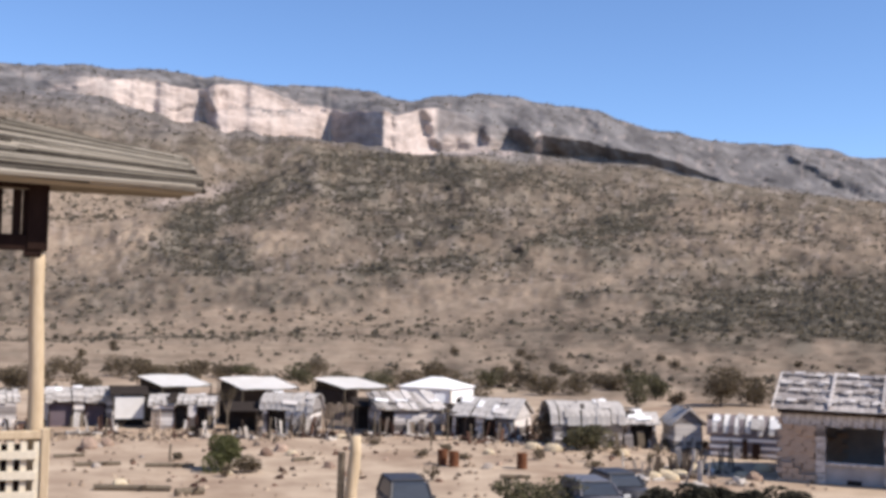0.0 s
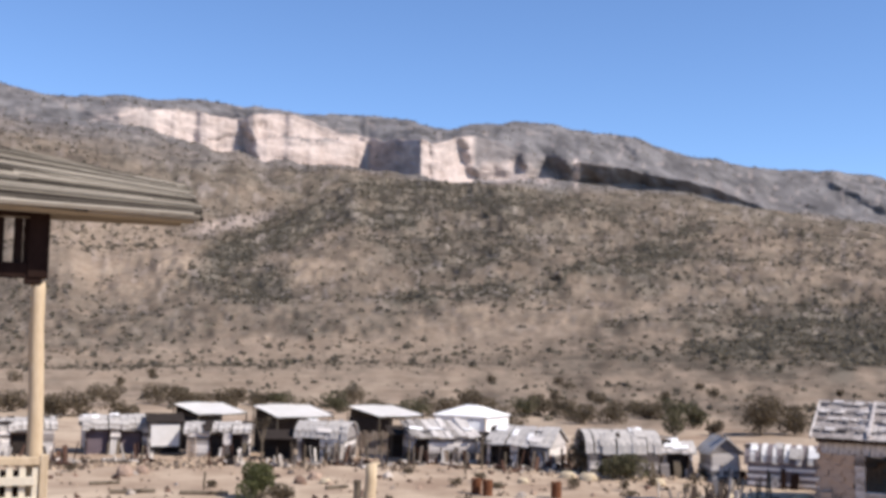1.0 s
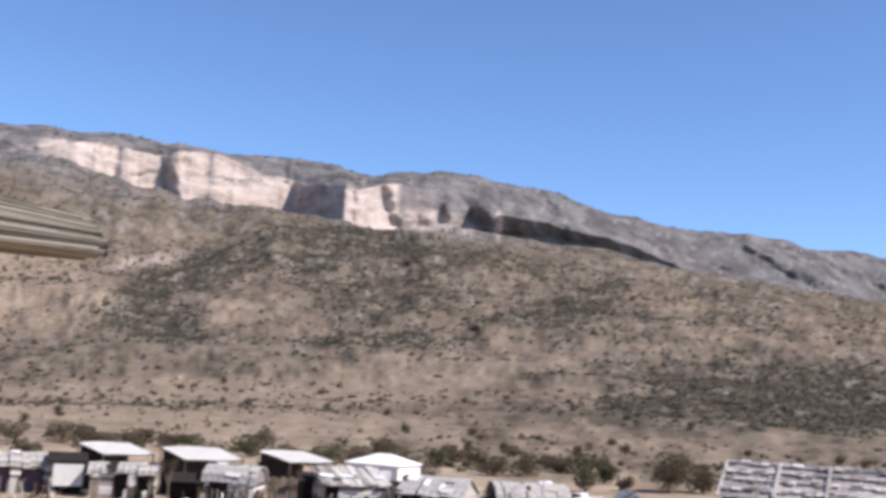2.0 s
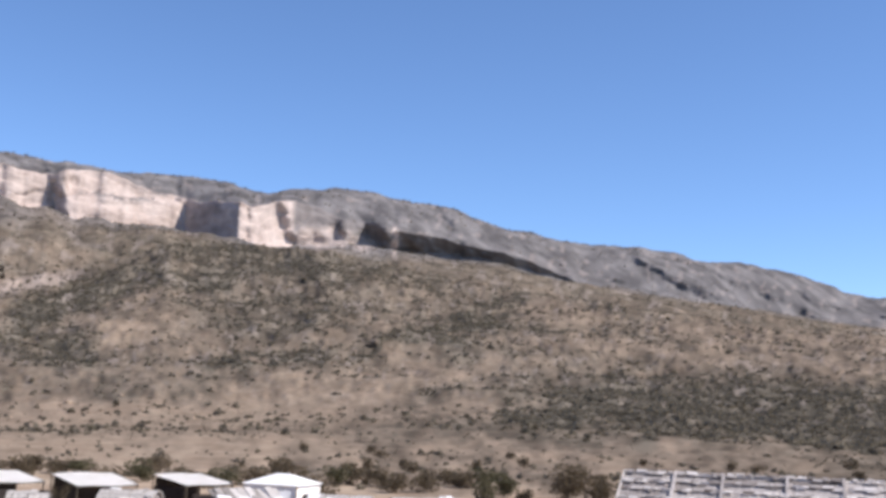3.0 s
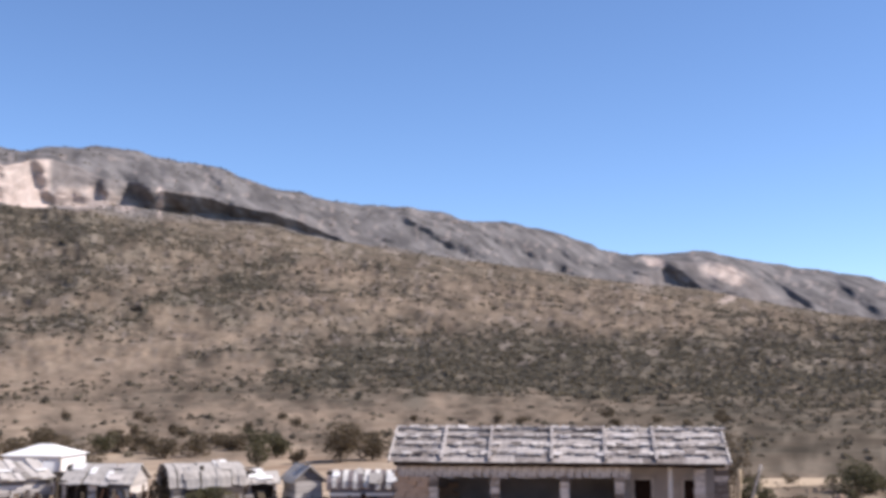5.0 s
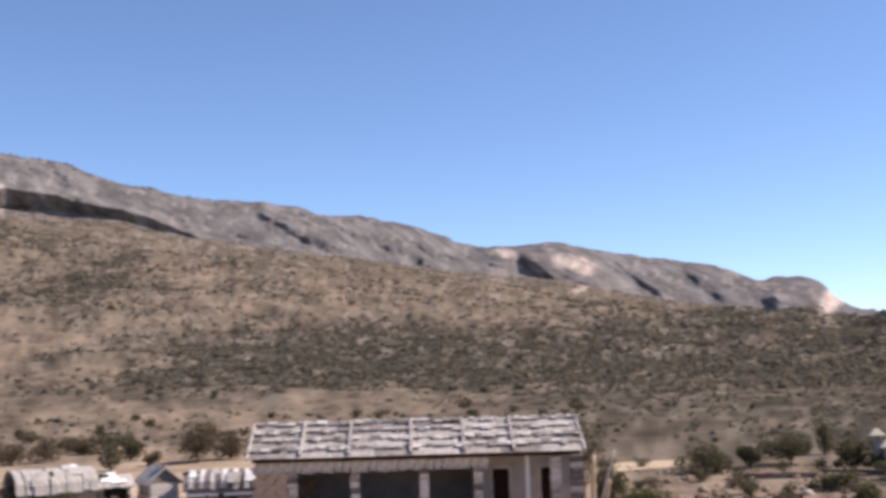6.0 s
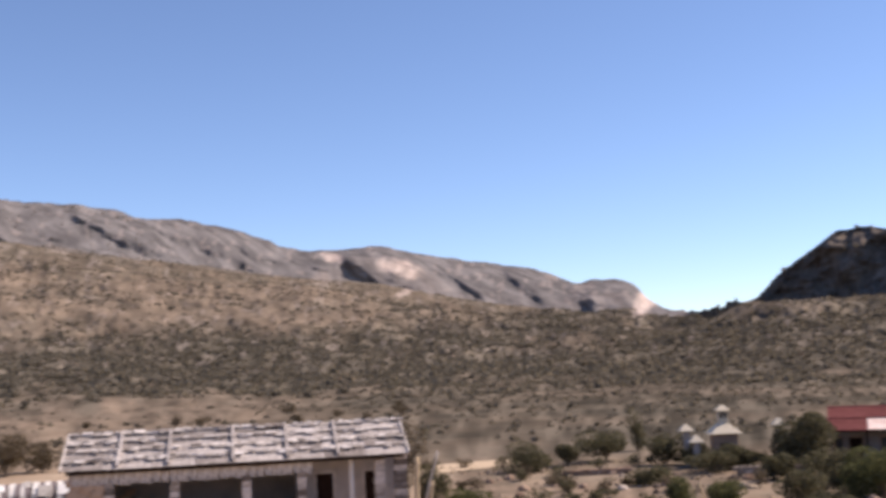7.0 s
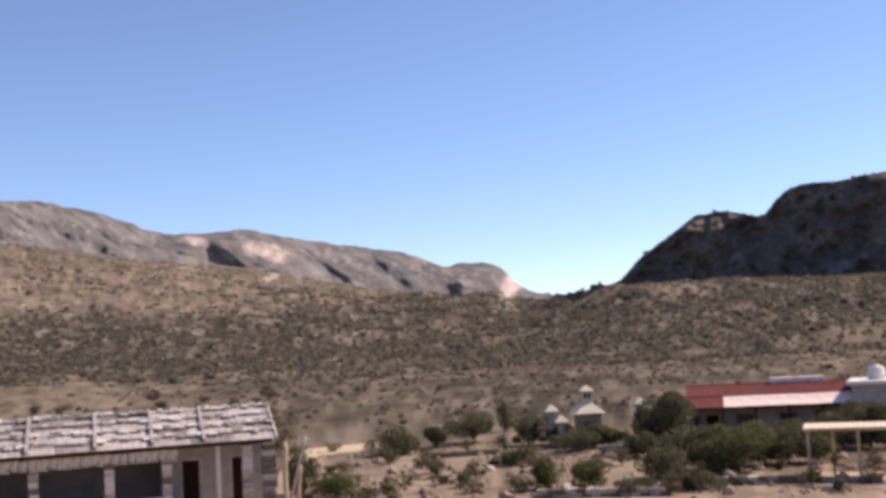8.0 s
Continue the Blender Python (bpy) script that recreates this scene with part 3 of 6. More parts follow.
def boards(parent, name, mat, x0, x1, y, z0, z1, n, thick=0.06, along="x", gap=0.012):
    """Horizontal boards one over another between two ends."""
    step = (z1 - z0) / n
    me = block_mesh(name, 1.0, thick, step - gap, mat, 0.004)
    for k in range(n):
        m = pose((x0 + x1) / 2, y + random.uniform(-0.012, 0.012), z0 + step * (k + 0.5)) if along == "x" else \
            pose(y + random.uniform(-0.012, 0.012), (x0 + x1) / 2, z0 + step * (k + 0.5), 0, 0, 90)
        piece(name, me, parent, m @ Matrix.Diagonal((abs(x1 - x0), 1, 1, 1)))


# ---- huts ----
M_STRIPE = material("faded_violet_grey_boards", [(0.3, (0.15, 0.122, 0.12)), (0.7, (0.28, 0.24, 0.238))], 2, 0.9, 0.3)


def hut(az, d, w, dp, wall, top, label, turn=0.0, roof="gable", doors=((-0.2, 0.9, 1.6),), strips=9, board=M_BOARD, cover=M_ROOFBOARD, cloth=M_INSIDE, n=7, drop=0.25, striped=False):
    """Walls of stacked boards with real doorways; a roof of strips: 'barrel', 'gable' or 'lean'."""
    ob = thing("hut", az, d, label, "hut", turn, "huts of the settlement")
    spans, x = [], -w / 2
    for c, dw, dh in sorted(doors):
        spans.append((x, c - dw / 2, 0, wall))
        spans.append((c - dw / 2, c + dw / 2, dh, wall))
        x = c + dw / 2
    spans.append((x, w / 2, 0, wall))
    for a, b, z0, z1 in spans:
        if b - a > 0.05 and z1 - z0 > 0.05:
            boards(ob, "board", board, a, b, -dp / 2, z0 - (drop if z0 == 0 else 0), z1, max(1, round(n * (z1 - z0) / wall)))
    boards(ob, "board", board, -w / 2, w / 2, dp / 2, -drop, wall, n)
    for s in (-1, 1):
        boards(ob, "board", board, -dp / 2 + 0.04, dp / 2 - 0.04, s * (w / 2 - 0.03), -drop, wall, n, along="y")
    for c, dw, dh in doors:
        bm = bmesh.new()
        box(bm, c - dw / 2 - 0.04, -dp / 2 - 0.03, -drop, 0.09, 0.12, dh + drop)
        box(bm, c + dw / 2 + 0.04, -dp / 2 - 0.03, -drop, 0.09, 0.12, dh + drop)
        box(bm, c, -dp / 2 - 0.035, dh, dw + 0.22, 0.12, 0.1)
        part("door_frame", bm, M_DARKWOOD, ob)
        # set-back sheet: painted near-black for the unlit inside, purple for a real door cloth
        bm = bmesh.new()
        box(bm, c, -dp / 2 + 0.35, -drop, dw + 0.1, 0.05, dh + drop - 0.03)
        part("curtain_and_dark", bm, cloth, ob)
    over = 0.25
    span = w + 2 * over
    step = span / strips
    bm = bmesh.new()
    if roof == "barrel":
        outer, k = [], 9
        for j in range(k + 1):
            a = math.pi * j / k
            outer.append((-(dp / 2 + 0.12) * math.cos(a), wall + (top - wall) * math.sin(a) ** 0.8))
        shape = outer + [(y * 0.94, z - 0.07) for y, z in reversed(outer)]
    elif roof == "gable":
        outer = [(-dp / 2 - 0.35, wall - 0.06), (0, top), (dp / 2 + 0.35, wall - 0.06)]
        shape = outer + [(y, z - 0.08) for y, z in reversed(outer)]
    else:
        outer = [(-dp / 2 - 0.35, wall - 0.02), (dp / 2 + 0.3, top)]
        shape = outer + [(y, z - 0.08) for y, z in reversed(outer)]
    ring = []
    for sx in (-0.5, 0.5):
        ring.append([bm.verts.new((sx * (step - 0.015), y, z)) for y, z in shape])
    for j in range(len(shape)):
        bm.faces.new((ring[0][j], ring[0][(j + 1) % len(shape)], ring[1][(j + 1) % len(shape)], ring[1][j]))
    h = len(outer)
    for r in ring:
        for j in range(h - 1):
            bm.faces.new((r[j], r[j + 1], r[len(shape) - 2 - j], r[len(shape) - 1 - j]))
    bmesh.ops.recalc_face_normals(bm, faces=bm.faces)
    me = bpy.data.meshes.new("roof_strip")
    bm.to_mesh(me)
    bm.free()
    me.materials.append(cover)
    pale = me
    if striped:
        me.materials[0] = M_STRIPE
        pale = me.copy()
        pale.materials[0] = M_WHITE
        rows = block_mesh("stripe", 1.0, 0.05, 0.2, M_CANVAS, 0.004)
        for z, x0, x1 in ((0.28, -0.5, 0.5), (0.72, -0.5, -0.08), (0.72, 0.16, 0.5), (1.18, -0.5, 0.5)):
            piece("stripe", rows, ob, pose((x0 + x1) / 2 * w, -dp / 2 - 0.05, z * wall / 1.55) @ Matrix.Diagonal(((x1 - x0) * w, 1, 1, 1)))
    for k in range(strips):
        piece("roof_strip", (me, pale)[k % 2], ob, pose(-span / 2 + step * (k + 0.5), random.uniform(-0.08, 0.08), random.uniform(-0.02, 0.05), random.uniform(-2.5, 2.5), random.uniform(-1.5, 1.5), random.uniform(-2, 2)))
    # loose patches of board and cloth on the roof, and boards leaning on the front
    for k in range(6):
        px, v = random.uniform(-w / 2, w / 2), random.uniform(0.12, 0.5)
        if roof == "barrel":
            a = math.pi * v
            py, pz, tip = -(dp / 2 + 0.15) * math.cos(a), wall + (top - wall) * math.sin(a) ** 0.8 + 0.05, math.degrees(math.atan2((top - wall) * math.cos(a), (dp / 2) * math.sin(a)))
        else:
            half = 0.5 if roof == "gable" else 1.0
            py = -dp / 2 - 0.35 + (dp * half + 0.35) * v * 1.8
            pz = wall + (top - wall) * v * 1.8 + 0.06
            tip = math.degrees(math.atan2(top - wall, dp * half))
        bm = bmesh.new()
        box(bm, 0, 0, 0, random.uniform(0.35, 1.1), random.uniform(0.3, 0.8), 0.03, 0, tip + random.uniform(-8, 8), random.uniform(-5, 5))
        bmesh.ops.translate(bm, verts=bm.verts, vec=(px, py, pz))
        part("roof_patch", bm, random.choice((M_CANVAS, M_BOARD, M_INSIDE, M_GREYCANVAS)), ob)
    for k in range(4):
        bm = bmesh.new()
        hgt = random.uniform(0.6, 1.5)
        box(bm, random.uniform(-w / 2, w / 2), -dp / 2 - 0.3, -0.05, random.uniform(0.12, 0.6), 0.04, hgt, random.uniform(-12, 12), -13, random.uniform(-8, 8))
        part("leaning_board", bm, random.choice((M_BOARD, M_DARKWOOD, M_GREYCANVAS, M_BARK)), ob)
    # gable ends
    for s in (-1, 1):
        bm = bmesh.new()
        poly = [(y * 0.9, z - 0.1) for y, z in outer] if roof != "lean" else [(-dp / 2, wall - 0.02), (dp / 2, top - 0.12), (dp / 2, wall - 0.02)]
        f = bm.faces.new([bm.verts.new((s * (w / 2 - 0.06), y, max(z, wall - 0.1))) for y, z in poly])
        e = bmesh.ops.extrude_face_region(bm, geom=[f])
        bmesh.ops.translate(bm, verts=[q for q in e["geom"] if isinstance(q, bmesh.types.BMVert)], vec=(s * 0.05, 0, 0))
        bmesh.ops.recalc_face_normals(bm, faces=bm.faces)
        part("gable", bm, board, ob)
    return ob


def canopy(az, d, w, dp, z_front, z_back, label, turn=0.0, dark=True, peak=0.0):
    """A white sheet stretched over poles, with near-black sheets as painted shade below it."""
    ob = thing("shade_canopy", az, d, label, "canopy", turn, "white shade canopies")
    bm = bmesh.new()
    nx, ny = 12, 8
    grid = []
    for j in range(ny + 1):
        for i in range(nx + 1):
            u, v = i / nx, j / ny
            sag = -0.12 * math.sin(math.pi * u) * math.sin(math.pi * v)
            z = z_front + (z_back - z_front) * v + sag + peak * (1 - abs(2 * u - 1))
            grid.append(bm.verts.new(((u - 0.5) * w, (v - 0.5) * dp, z + 0.03 * math.sin(7 * u + 5 * v))))
    for j in range(ny):
        for i in range(nx):
            a = j * (nx + 1) + i
            bm.faces.new((grid[a], grid[a + 1], grid[a + nx + 2], grid[a + nx + 1]))
    bmesh.ops.solidify(bm, geom=bm.faces[:], thickness=0.02)
    part("sheet", bm, M_CANVAS, ob, "sunlit white canvas sheet", True)
    for sx in (-1, 1):
        for sy, zz in ((-1, z_front), (1, z_back)):
            bm = bmesh.new()
            rod(bm, (sx * (w / 2 - 0.1), sy * (dp / 2 - 0.1), -0.3), (sx * (w / 2 - 0.1), sy * (dp / 2 - 0.1), zz - 0.03), 0.05)
            part("pole", bm, M_BARK, ob)
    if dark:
        # near-black sheets put the shade below the canopy into colour
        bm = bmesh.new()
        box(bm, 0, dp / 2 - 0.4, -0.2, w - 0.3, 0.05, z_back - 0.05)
        part("back_shade", bm, M_INSIDE, ob, "near-black sheet standing for shade")
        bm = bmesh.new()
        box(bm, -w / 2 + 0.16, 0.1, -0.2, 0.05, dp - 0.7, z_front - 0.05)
        part("side_shade", bm, M_INSIDE, ob, "near-black sheet standing for shade")
    for s in (-1, 1):
        bm = bmesh.new()
        rod(bm, (-w / 2, s * (dp / 2 - 0.1), (z_front if s < 0 else z_back) - 0.06), (w / 2, s * (dp / 2 - 0.1), (z_front if s < 0 else z_back) - 0.06), 0.04)
        part("beam", bm, M_BARK, ob)
    return ob


hut(21.4, 88, 3.8, 3.2, 1.7, 2.5, "low grey board hut with a barrel roof", 8, "barrel", ((-0.3, 1.3, 1.45),), 9, cover=M_GREYCANVAS)
hut(17.2, 88, 4.7, 3.4, 1.75, 2.65, "grey board hut with a purple door cloth", 6, "barrel", ((-1.45, 1.5, 1.65), (0.85, 1.3, 1.5)), 11, cover=M_GREYCANVAS, cloth=M_PURPLE)
hut(12.4, 85.5, 4.3, 3.2, 1.75, 2.4, "grey board hut with two dark doorways", -4, "barrel", ((-0.1, 0.8, 1.7), (1.35, 0.6, 1.5)), 10, cover=M_GREYCANVAS)
canopy(12.9, 90.5, 4.4, 3.8, 2.72, 3.4, "white canvas canopy over a grey board hut", 32)
hut(7.2, 84, 3.4, 3.6, 1.6, 2.75, "pale barrel-roofed hut with a dark porch", -14, "barrel", ((-0.7, 1.1, 1.55),), 9, cover=M_GREYCANVAS)
canopy(8.9, 89.5, 5.0, 4.0, 2.72, 3.45, "white canvas canopy beside a barrel-roofed hut", 30)
canopy(4.4, 95, 4.7, 4.5, 2.5, 3.15, "white canvas canopy with dark sides", 38)
hut(1.7, 84, 4.6, 3.2, 1.9, 2.8, "striped board hut with a sloping roof", 16, "lean", ((-1.75, 0.8, 1.6),), 10, n=9)
hut(-2.6, 83, 4.6, 3.6, 1.6, 2.75, "grey hut with a pale gabled roof", -20, "gable", ((-1.3, 1.3, 1.45), (0.5, 0.7, 1.35)), 9, cover=M_GREYCANVAS)
hut(-7.0, 80, 4.6, 3.8, 1.5, 2.95, "round-topped canvas hut with dark netting", 14, "barrel", ((-0.6, 1.6, 1.35),), 10, cover=M_GREYCANVAS)
hut(-11.8, 80, 2.8, 1.8, 1.75, 2.75, "small striped hut with its gable end showing", 107, "gable", ((0.2, 1.2, 1.5),), 8, board=M_BOARD, cover=M_GREYCANVAS)
hut(-9.75, 80.5, 1.9, 2.4, 1.7, 2.3, "narrow dark-fronted board hut", 8, "gable", ((0.0, 1.3, 1.6),), 5, cover=M_GREYCANVAS)
hut(-14.95, 77.5, 4.7, 3.0, 1.55, 2.6, "striped board hut with a striped barrel roof", -3, "barrel", (), 15, n=8, cover=M_BOARD, board=M_STRIPE, striped=True)


def porch(az, d, w, h, label, turn=0.0):
    """A lean frame of poles with cloth on top and a plain panel in front."""
    ob = thing("lean_to", az, d, label, "lean-to", turn)
    for sx in (-1, 1):
        for sy in (-1, 1):
            bm = bmesh.new()
            rod(bm, (sx * w / 2, sy * 0.9, -0.3), (sx * w / 2, sy * 0.9, h + 0.2 * sy), 0.045)
            part("pole", bm, M_BARK, ob)
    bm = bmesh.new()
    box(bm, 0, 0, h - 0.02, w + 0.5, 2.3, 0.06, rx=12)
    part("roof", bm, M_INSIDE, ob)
    # near-black back sheet paints in the shade under the roof
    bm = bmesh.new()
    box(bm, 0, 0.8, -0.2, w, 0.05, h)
    part("back_shade", bm, M_INSIDE, ob)
    return ob


white_wall = porch(15.0, 86, 2.2, 2.55, "dark lean-to with a whitewashed front panel", 4)
bm = bmesh.new()
box(bm, 0, -0.95, 0.62, 2.0, 0.1, 1.55, bevel=0.01)
part("front_panel", bm, M_WHITE, white_wall, "whitewashed panel")
porch(9.6, 83.5, 2.0, 1.75, "low dark lean-to beside a hut", -4)
porch(-1.0, 83, 1.9, 1.9, "dark lean-to between two huts", 3)
porch(3.4, 85.5, 2.2, 2.0, "dark lean-to with a cloth roof", 8)

# the box tent
tent = thing("canvas_tent", 0.15, 93.5, "white box tent with a low peaked roof", "tent", -28)
bm = bmesh.new()
box(bm, 0, 0, -0.2, 4.6, 4.0, 2.95, bevel=0.03)
part("wall", bm, M_CANVAS, tent)
bm = bmesh.new()
ringv = [bm.verts.new((sx * 2.5, sy * 2.2, 2.72)) for sx, sy in ((-1, -1), (1, -1), (1, 1), (-1, 1))]
topv = [bm.verts.new((-0.5, 0, 3.5)), bm.verts.new((0.5, 0, 3.5))]
bm.faces.new(ringv[::-1])
for q in ((ringv[0], ringv[1], topv[1], topv[0]), (ringv[1], ringv[2], topv[1]), (ringv[2], ringv[3], topv[0], topv[1]), (ringv[3], ringv[0], topv[0])):
    bm.faces.new(q)
part("roof", bm, M_CANVAS, tent)
bm = bmesh.new()
box(bm, -0.8, -2.03, -0.2, 1.2, 0.04, 2.1)
part("door_flap", bm, M_GREYCANVAS, tent)
for sx in (-1, 1):
    bm = bmesh.new()
    rod(bm, (sx * 2.35, -2.1, -0.2), (sx * 2.35, -2.1, 2.75), 0.05)
    part("pole", bm, M_POST, tent)

# hanging pale canvas at the tent's side
banner = thing("hanging_canvas", 0.1, 84.5, "pale canvas strip hanging from a pole", "canvas")
bm = bmesh.new()
rod(bm, (0, 0, -0.3), (0, 0, 2.9), 0.05)
part("pole", bm, M_BARK, banner)
bm = bmesh.new()
box(bm, 0.1, -0.08, 0.5, 0.75, 0.03, 2.3, ry=4)
part("cloth", bm, M_CANVAS, banner)


def palisade(az, d, w, h, label, turn=0.0, mat=M_ADOBE):
    ob = thing("palisade", az, d, label, "fence", turn)
    n = int(w / 0.16)
    meshes = []
    for k in range(4):
        b = bmesh.new()
        rod(b, (0, 0, -0.3), (random.uniform(-0.05, 0.05), random.uniform(-0.04, 0.04), h * random.uniform(0.85, 1.08)), 0.07, 0.045, 6)
        me = bpy.data.meshes.new("stake")
        b.to_mesh(me)
        b.free()
        me.materials.append(mat)
        meshes.append(me)
    for k in range(n):
        piece("stake", meshes[k % 4], ob, pose(-w / 2 + w * k / n, random.uniform(-0.03, 0.03), 0, 0, 0, random.uniform(0, 360)))
    return ob


M_STAKE = material("sun_bleached_stakes", [(0.2, (0.26, 0.2, 0.15)), (0.8, (0.5, 0.4, 0.31))], 2, 0.9, 0.3, by_object=0.6)
palisade(5.0, 87, 3.6, 1.75, "palisade of sun-bleached stakes between huts", 0, M_STAKE)
palisade(13.6, 84, 0.9, 1.4, "short palisade of stakes by a hut", 10, M_STAKE)
palisade(-4.9, 84, 1.3, 1.6, "short palisade of crooked stakes", 0, M_STAKE)
palisade(-9.6, 82, 1.6, 1.9, "short palisade beside a gabled hut", 0, M_STAKE)


def adobe_wall(az, d, w, h, th, label, turn=0.0, mat=M_ADOBE):
    """A worn low wall of mud blocks with a broken top."""
    ob = thing("adobe_wall", az, d, label, "wall", turn)
    rows = max(2, int(h / 0.3))
    me = [block_mesh("mud_block", 0.58, th, 0.29, mat, 0.025) for k in range(3)]
    for j in range(rows):
        x = -w / 2 + (0.3 if j % 2 else 0)
        while x < w / 2:
            if j < rows - 2 or random.random() < 0.65:
                piece("mud_block", me[random.randrange(3)], ob, pose(x + 0.29, random.uniform(-0.02, 0.02), j * 0.3))
            x += 0.6
    return ob


adobe_wall(-16.9, 66.5, 1.6, 1.2, 0.5, "low broken adobe wall beside the long building", -8)
adobe_wall(-17.2, 74, 2.6, 2.4, 0.4, "worn pinkish adobe wall beside the long building", 10)
adobe_wall(-18.6, 72, 1.0, 2.6, 0.5, "broken adobe pier", 0)
adobe_wall(-9.3, 83, 2.2, 1.6, 0.4, "low broken adobe wall", 0)
adobe_wall(-16.2, 80, 1.2, 2.6, 0.5, "pale adobe chimney block", 0, M_CANVAS)
adobe_wall(-11.7, 82, 0.8, 2.9, 0.5, "pale adobe chimney stub", 0, M_CANVAS)

# ---- the long building ----
house = thing("long_building", -24.3, 66, "long grey stone building with a weathered sheet roof", "building", 0, z=-0.6)
L0, L1, FRONT, BACK = -9.3, 9.1, 0.0, 6.4
EAVE, RIDGE, LINTEL0, LINTEL1, SILL = 4.55, 6.25, 3.6, 4.25, 1.6
# piers of stacked stone blocks
pier_me = [block_mesh("stone_block", 0.5, 0.5, 0.31, M_PIER, 0.03) for k in range(4)]


def pier(x, y, z0, z1, wide=0.5):
    n = max(1, round((z1 - z0) / 0.33))
    for k in range(n):
        piece("stone_block", pier_me[random.randrange(4)], house, pose(x + random.uniform(-0.02, 0.02), y, z0 + (k + 0.5) * (z1 - z0) / n, 0, 0, random.choice((0, 180))) @ Matrix.Diagonal((wide / 0.5, 1, (z1 - z0) / n / 0.325, 1)))


for x in (-7.1, -3.6, 0.3, 3.35):
    pier(x, FRONT + 0.25, -0.6, LINTEL0 + 0.1, 0.5 if x > -8 else 0.7)
# lintel course of rough blocks
lint = [block_mesh("lintel_block", bw, 0.55, LINTEL1 - LINTEL0, M_PLASTER, 0.06) for bw in (0.5, 0.62, 0.42)]
x = L0 + 0.2
while x < 3.5:
    k = random.randrange(3)
    piece("lintel_block", lint[k], house, pose(x + (0.25, 0.31, 0.21)[k], FRONT + 0.25 + random.uniform(-0.05, 0.05), (LINTEL0 + LINTEL1) / 2 + random.uniform(-0.04, 0.04), 0, random.uniform(-3, 3), 0))
    x += (0.52, 0.64, 0.44)[k]
# parapets under the openings
for a, b in ((-6.85, -3.85), (-3.35, 0.05), (0.55, 3.1)):
    bm = bmesh.new()
    box(bm, (a + b) / 2, FRONT + 0.3, -0.6, b - a, 0.35, SILL + 0.5, bevel=0.02)
    part("parapet", bm, M_WALLGREY, house)
    bm = bmesh.new()
    box(bm, (a + b) / 2, FRONT + 0.22, SILL - 0.1, b - a + 0.05, 0.6, 0.16, bevel=0.02)
    part("window_sill", bm, M_PLASTER, house)
    # near-black plate paints the unlit inside of the vent
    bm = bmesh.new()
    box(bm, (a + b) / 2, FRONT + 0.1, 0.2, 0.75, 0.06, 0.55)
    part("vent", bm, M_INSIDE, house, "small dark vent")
# the worn adobe end wall
mud = [block_mesh("mud_block", mw, 0.42, 0.3, M_ADOBE, 0.035) for mw in (0.64, 0.6, 0.66)]
for j in range(16):
    for k in range(3):
        piece("mud_block", mud[(j + k) % 3], house, pose(-8.95 + k * 0.65 + (0.12 if j % 2 else -0.06), FRONT + 0.3 + random.uniform(-0.05, 0.05), -0.45 + j * 0.3, 0, 0, random.uniform(-2, 2)))
# back, ends, inside wall
bm = bmesh.new()
box(bm, (L0 + L1) / 2, BACK, -0.6, L1 - L0, 0.35, EAVE + 0.5)
part("wall", bm, M_WALLGREY, house)
for x in (L0 + 0.2, 3.4):
    bm = bmesh.new()
    box(bm, x, (FRONT + BACK) / 2 + 0.2, -0.6, 0.35, BACK - FRONT - 0.8, EAVE + 0.4)
    part("wall", bm, M_WALLGREY, house)
bm = bmesh.new()
box(bm, 6.3, FRONT + 2.1, -0.6, 5.4, 0.3, EAVE + 0.6)
part("wall", bm, M_WALLGREY, house, "grey plaster wall set back under the porch")
for x, dw in ((4.75, 0.95), (7.5, 0.85)):
    bm = bmesh.new()
    box(bm, x, FRONT + 1.93, 0.9, dw, 0.05, 2.45, bevel=0.01)
    door = part("door", bm, M_DARKWOOD, house, "dark wooden door")
    bm = bmesh.new()
    for s in (-1, 1):
        box(bm, x + s * (dw / 2 + 0.06), FRONT + 1.9, 0.9, 0.1, 0.1, 2.55)
    box(bm, x, FRONT + 1.9, 3.4, dw + 0.25, 0.1, 0.12)
    part("door_frame", bm, M_PLASTER, door)
bm = bmesh.new()
rod(bm, (6.15, FRONT + 0.3, 0.8), (6.15, FRONT + 0.3, EAVE - 0.25), 0.13, 0.12, 14)
box(bm, 6.15, FRONT + 0.3, EAVE - 0.32, 0.4, 0.4, 0.14)
part("column", bm, M_WHITE, house, "white round column")
pier(7.75, FRONT + 0.25, -0.6, EAVE - 0.1, 0.55)
pier(8.95, FRONT + 0.25, -0.6, EAVE - 0.1, 0.7)
bm = bmesh.new()
box(bm, 6.3, FRONT + 1.0, -0.6, 5.6, 2.4, 1.45, bevel=0.02)
part("porch_floor", bm, M_ADOBE, house, "earth-coloured raised porch floor")
bm = bmesh.new()
box(bm, 5.6, FRONT - 0.35, 0.75, 3.6, 0.25, 0.35, bevel=0.02)
part("porch_step", bm, M_PLASTER, house)
# eave beam
bm = bmesh.new()
box(bm, (L0 + L1) / 2, FRONT - 0.4, EAVE - 0.3, L1 - L0, 0.14, 0.24)
part("eave_beam", bm, M_DARKWOOD, house)
for k in range(13):
    bm = bmesh.new()
    x = L0 + 0.4 + k * (L1 - L0 - 0.8) / 12
    rod(bm, (x, FRONT - 0.55, EAVE - 0.16), (x, 3.2, RIDGE - 0.22), 0.06)
    part("rafter", bm, M_DARKWOOD, house)


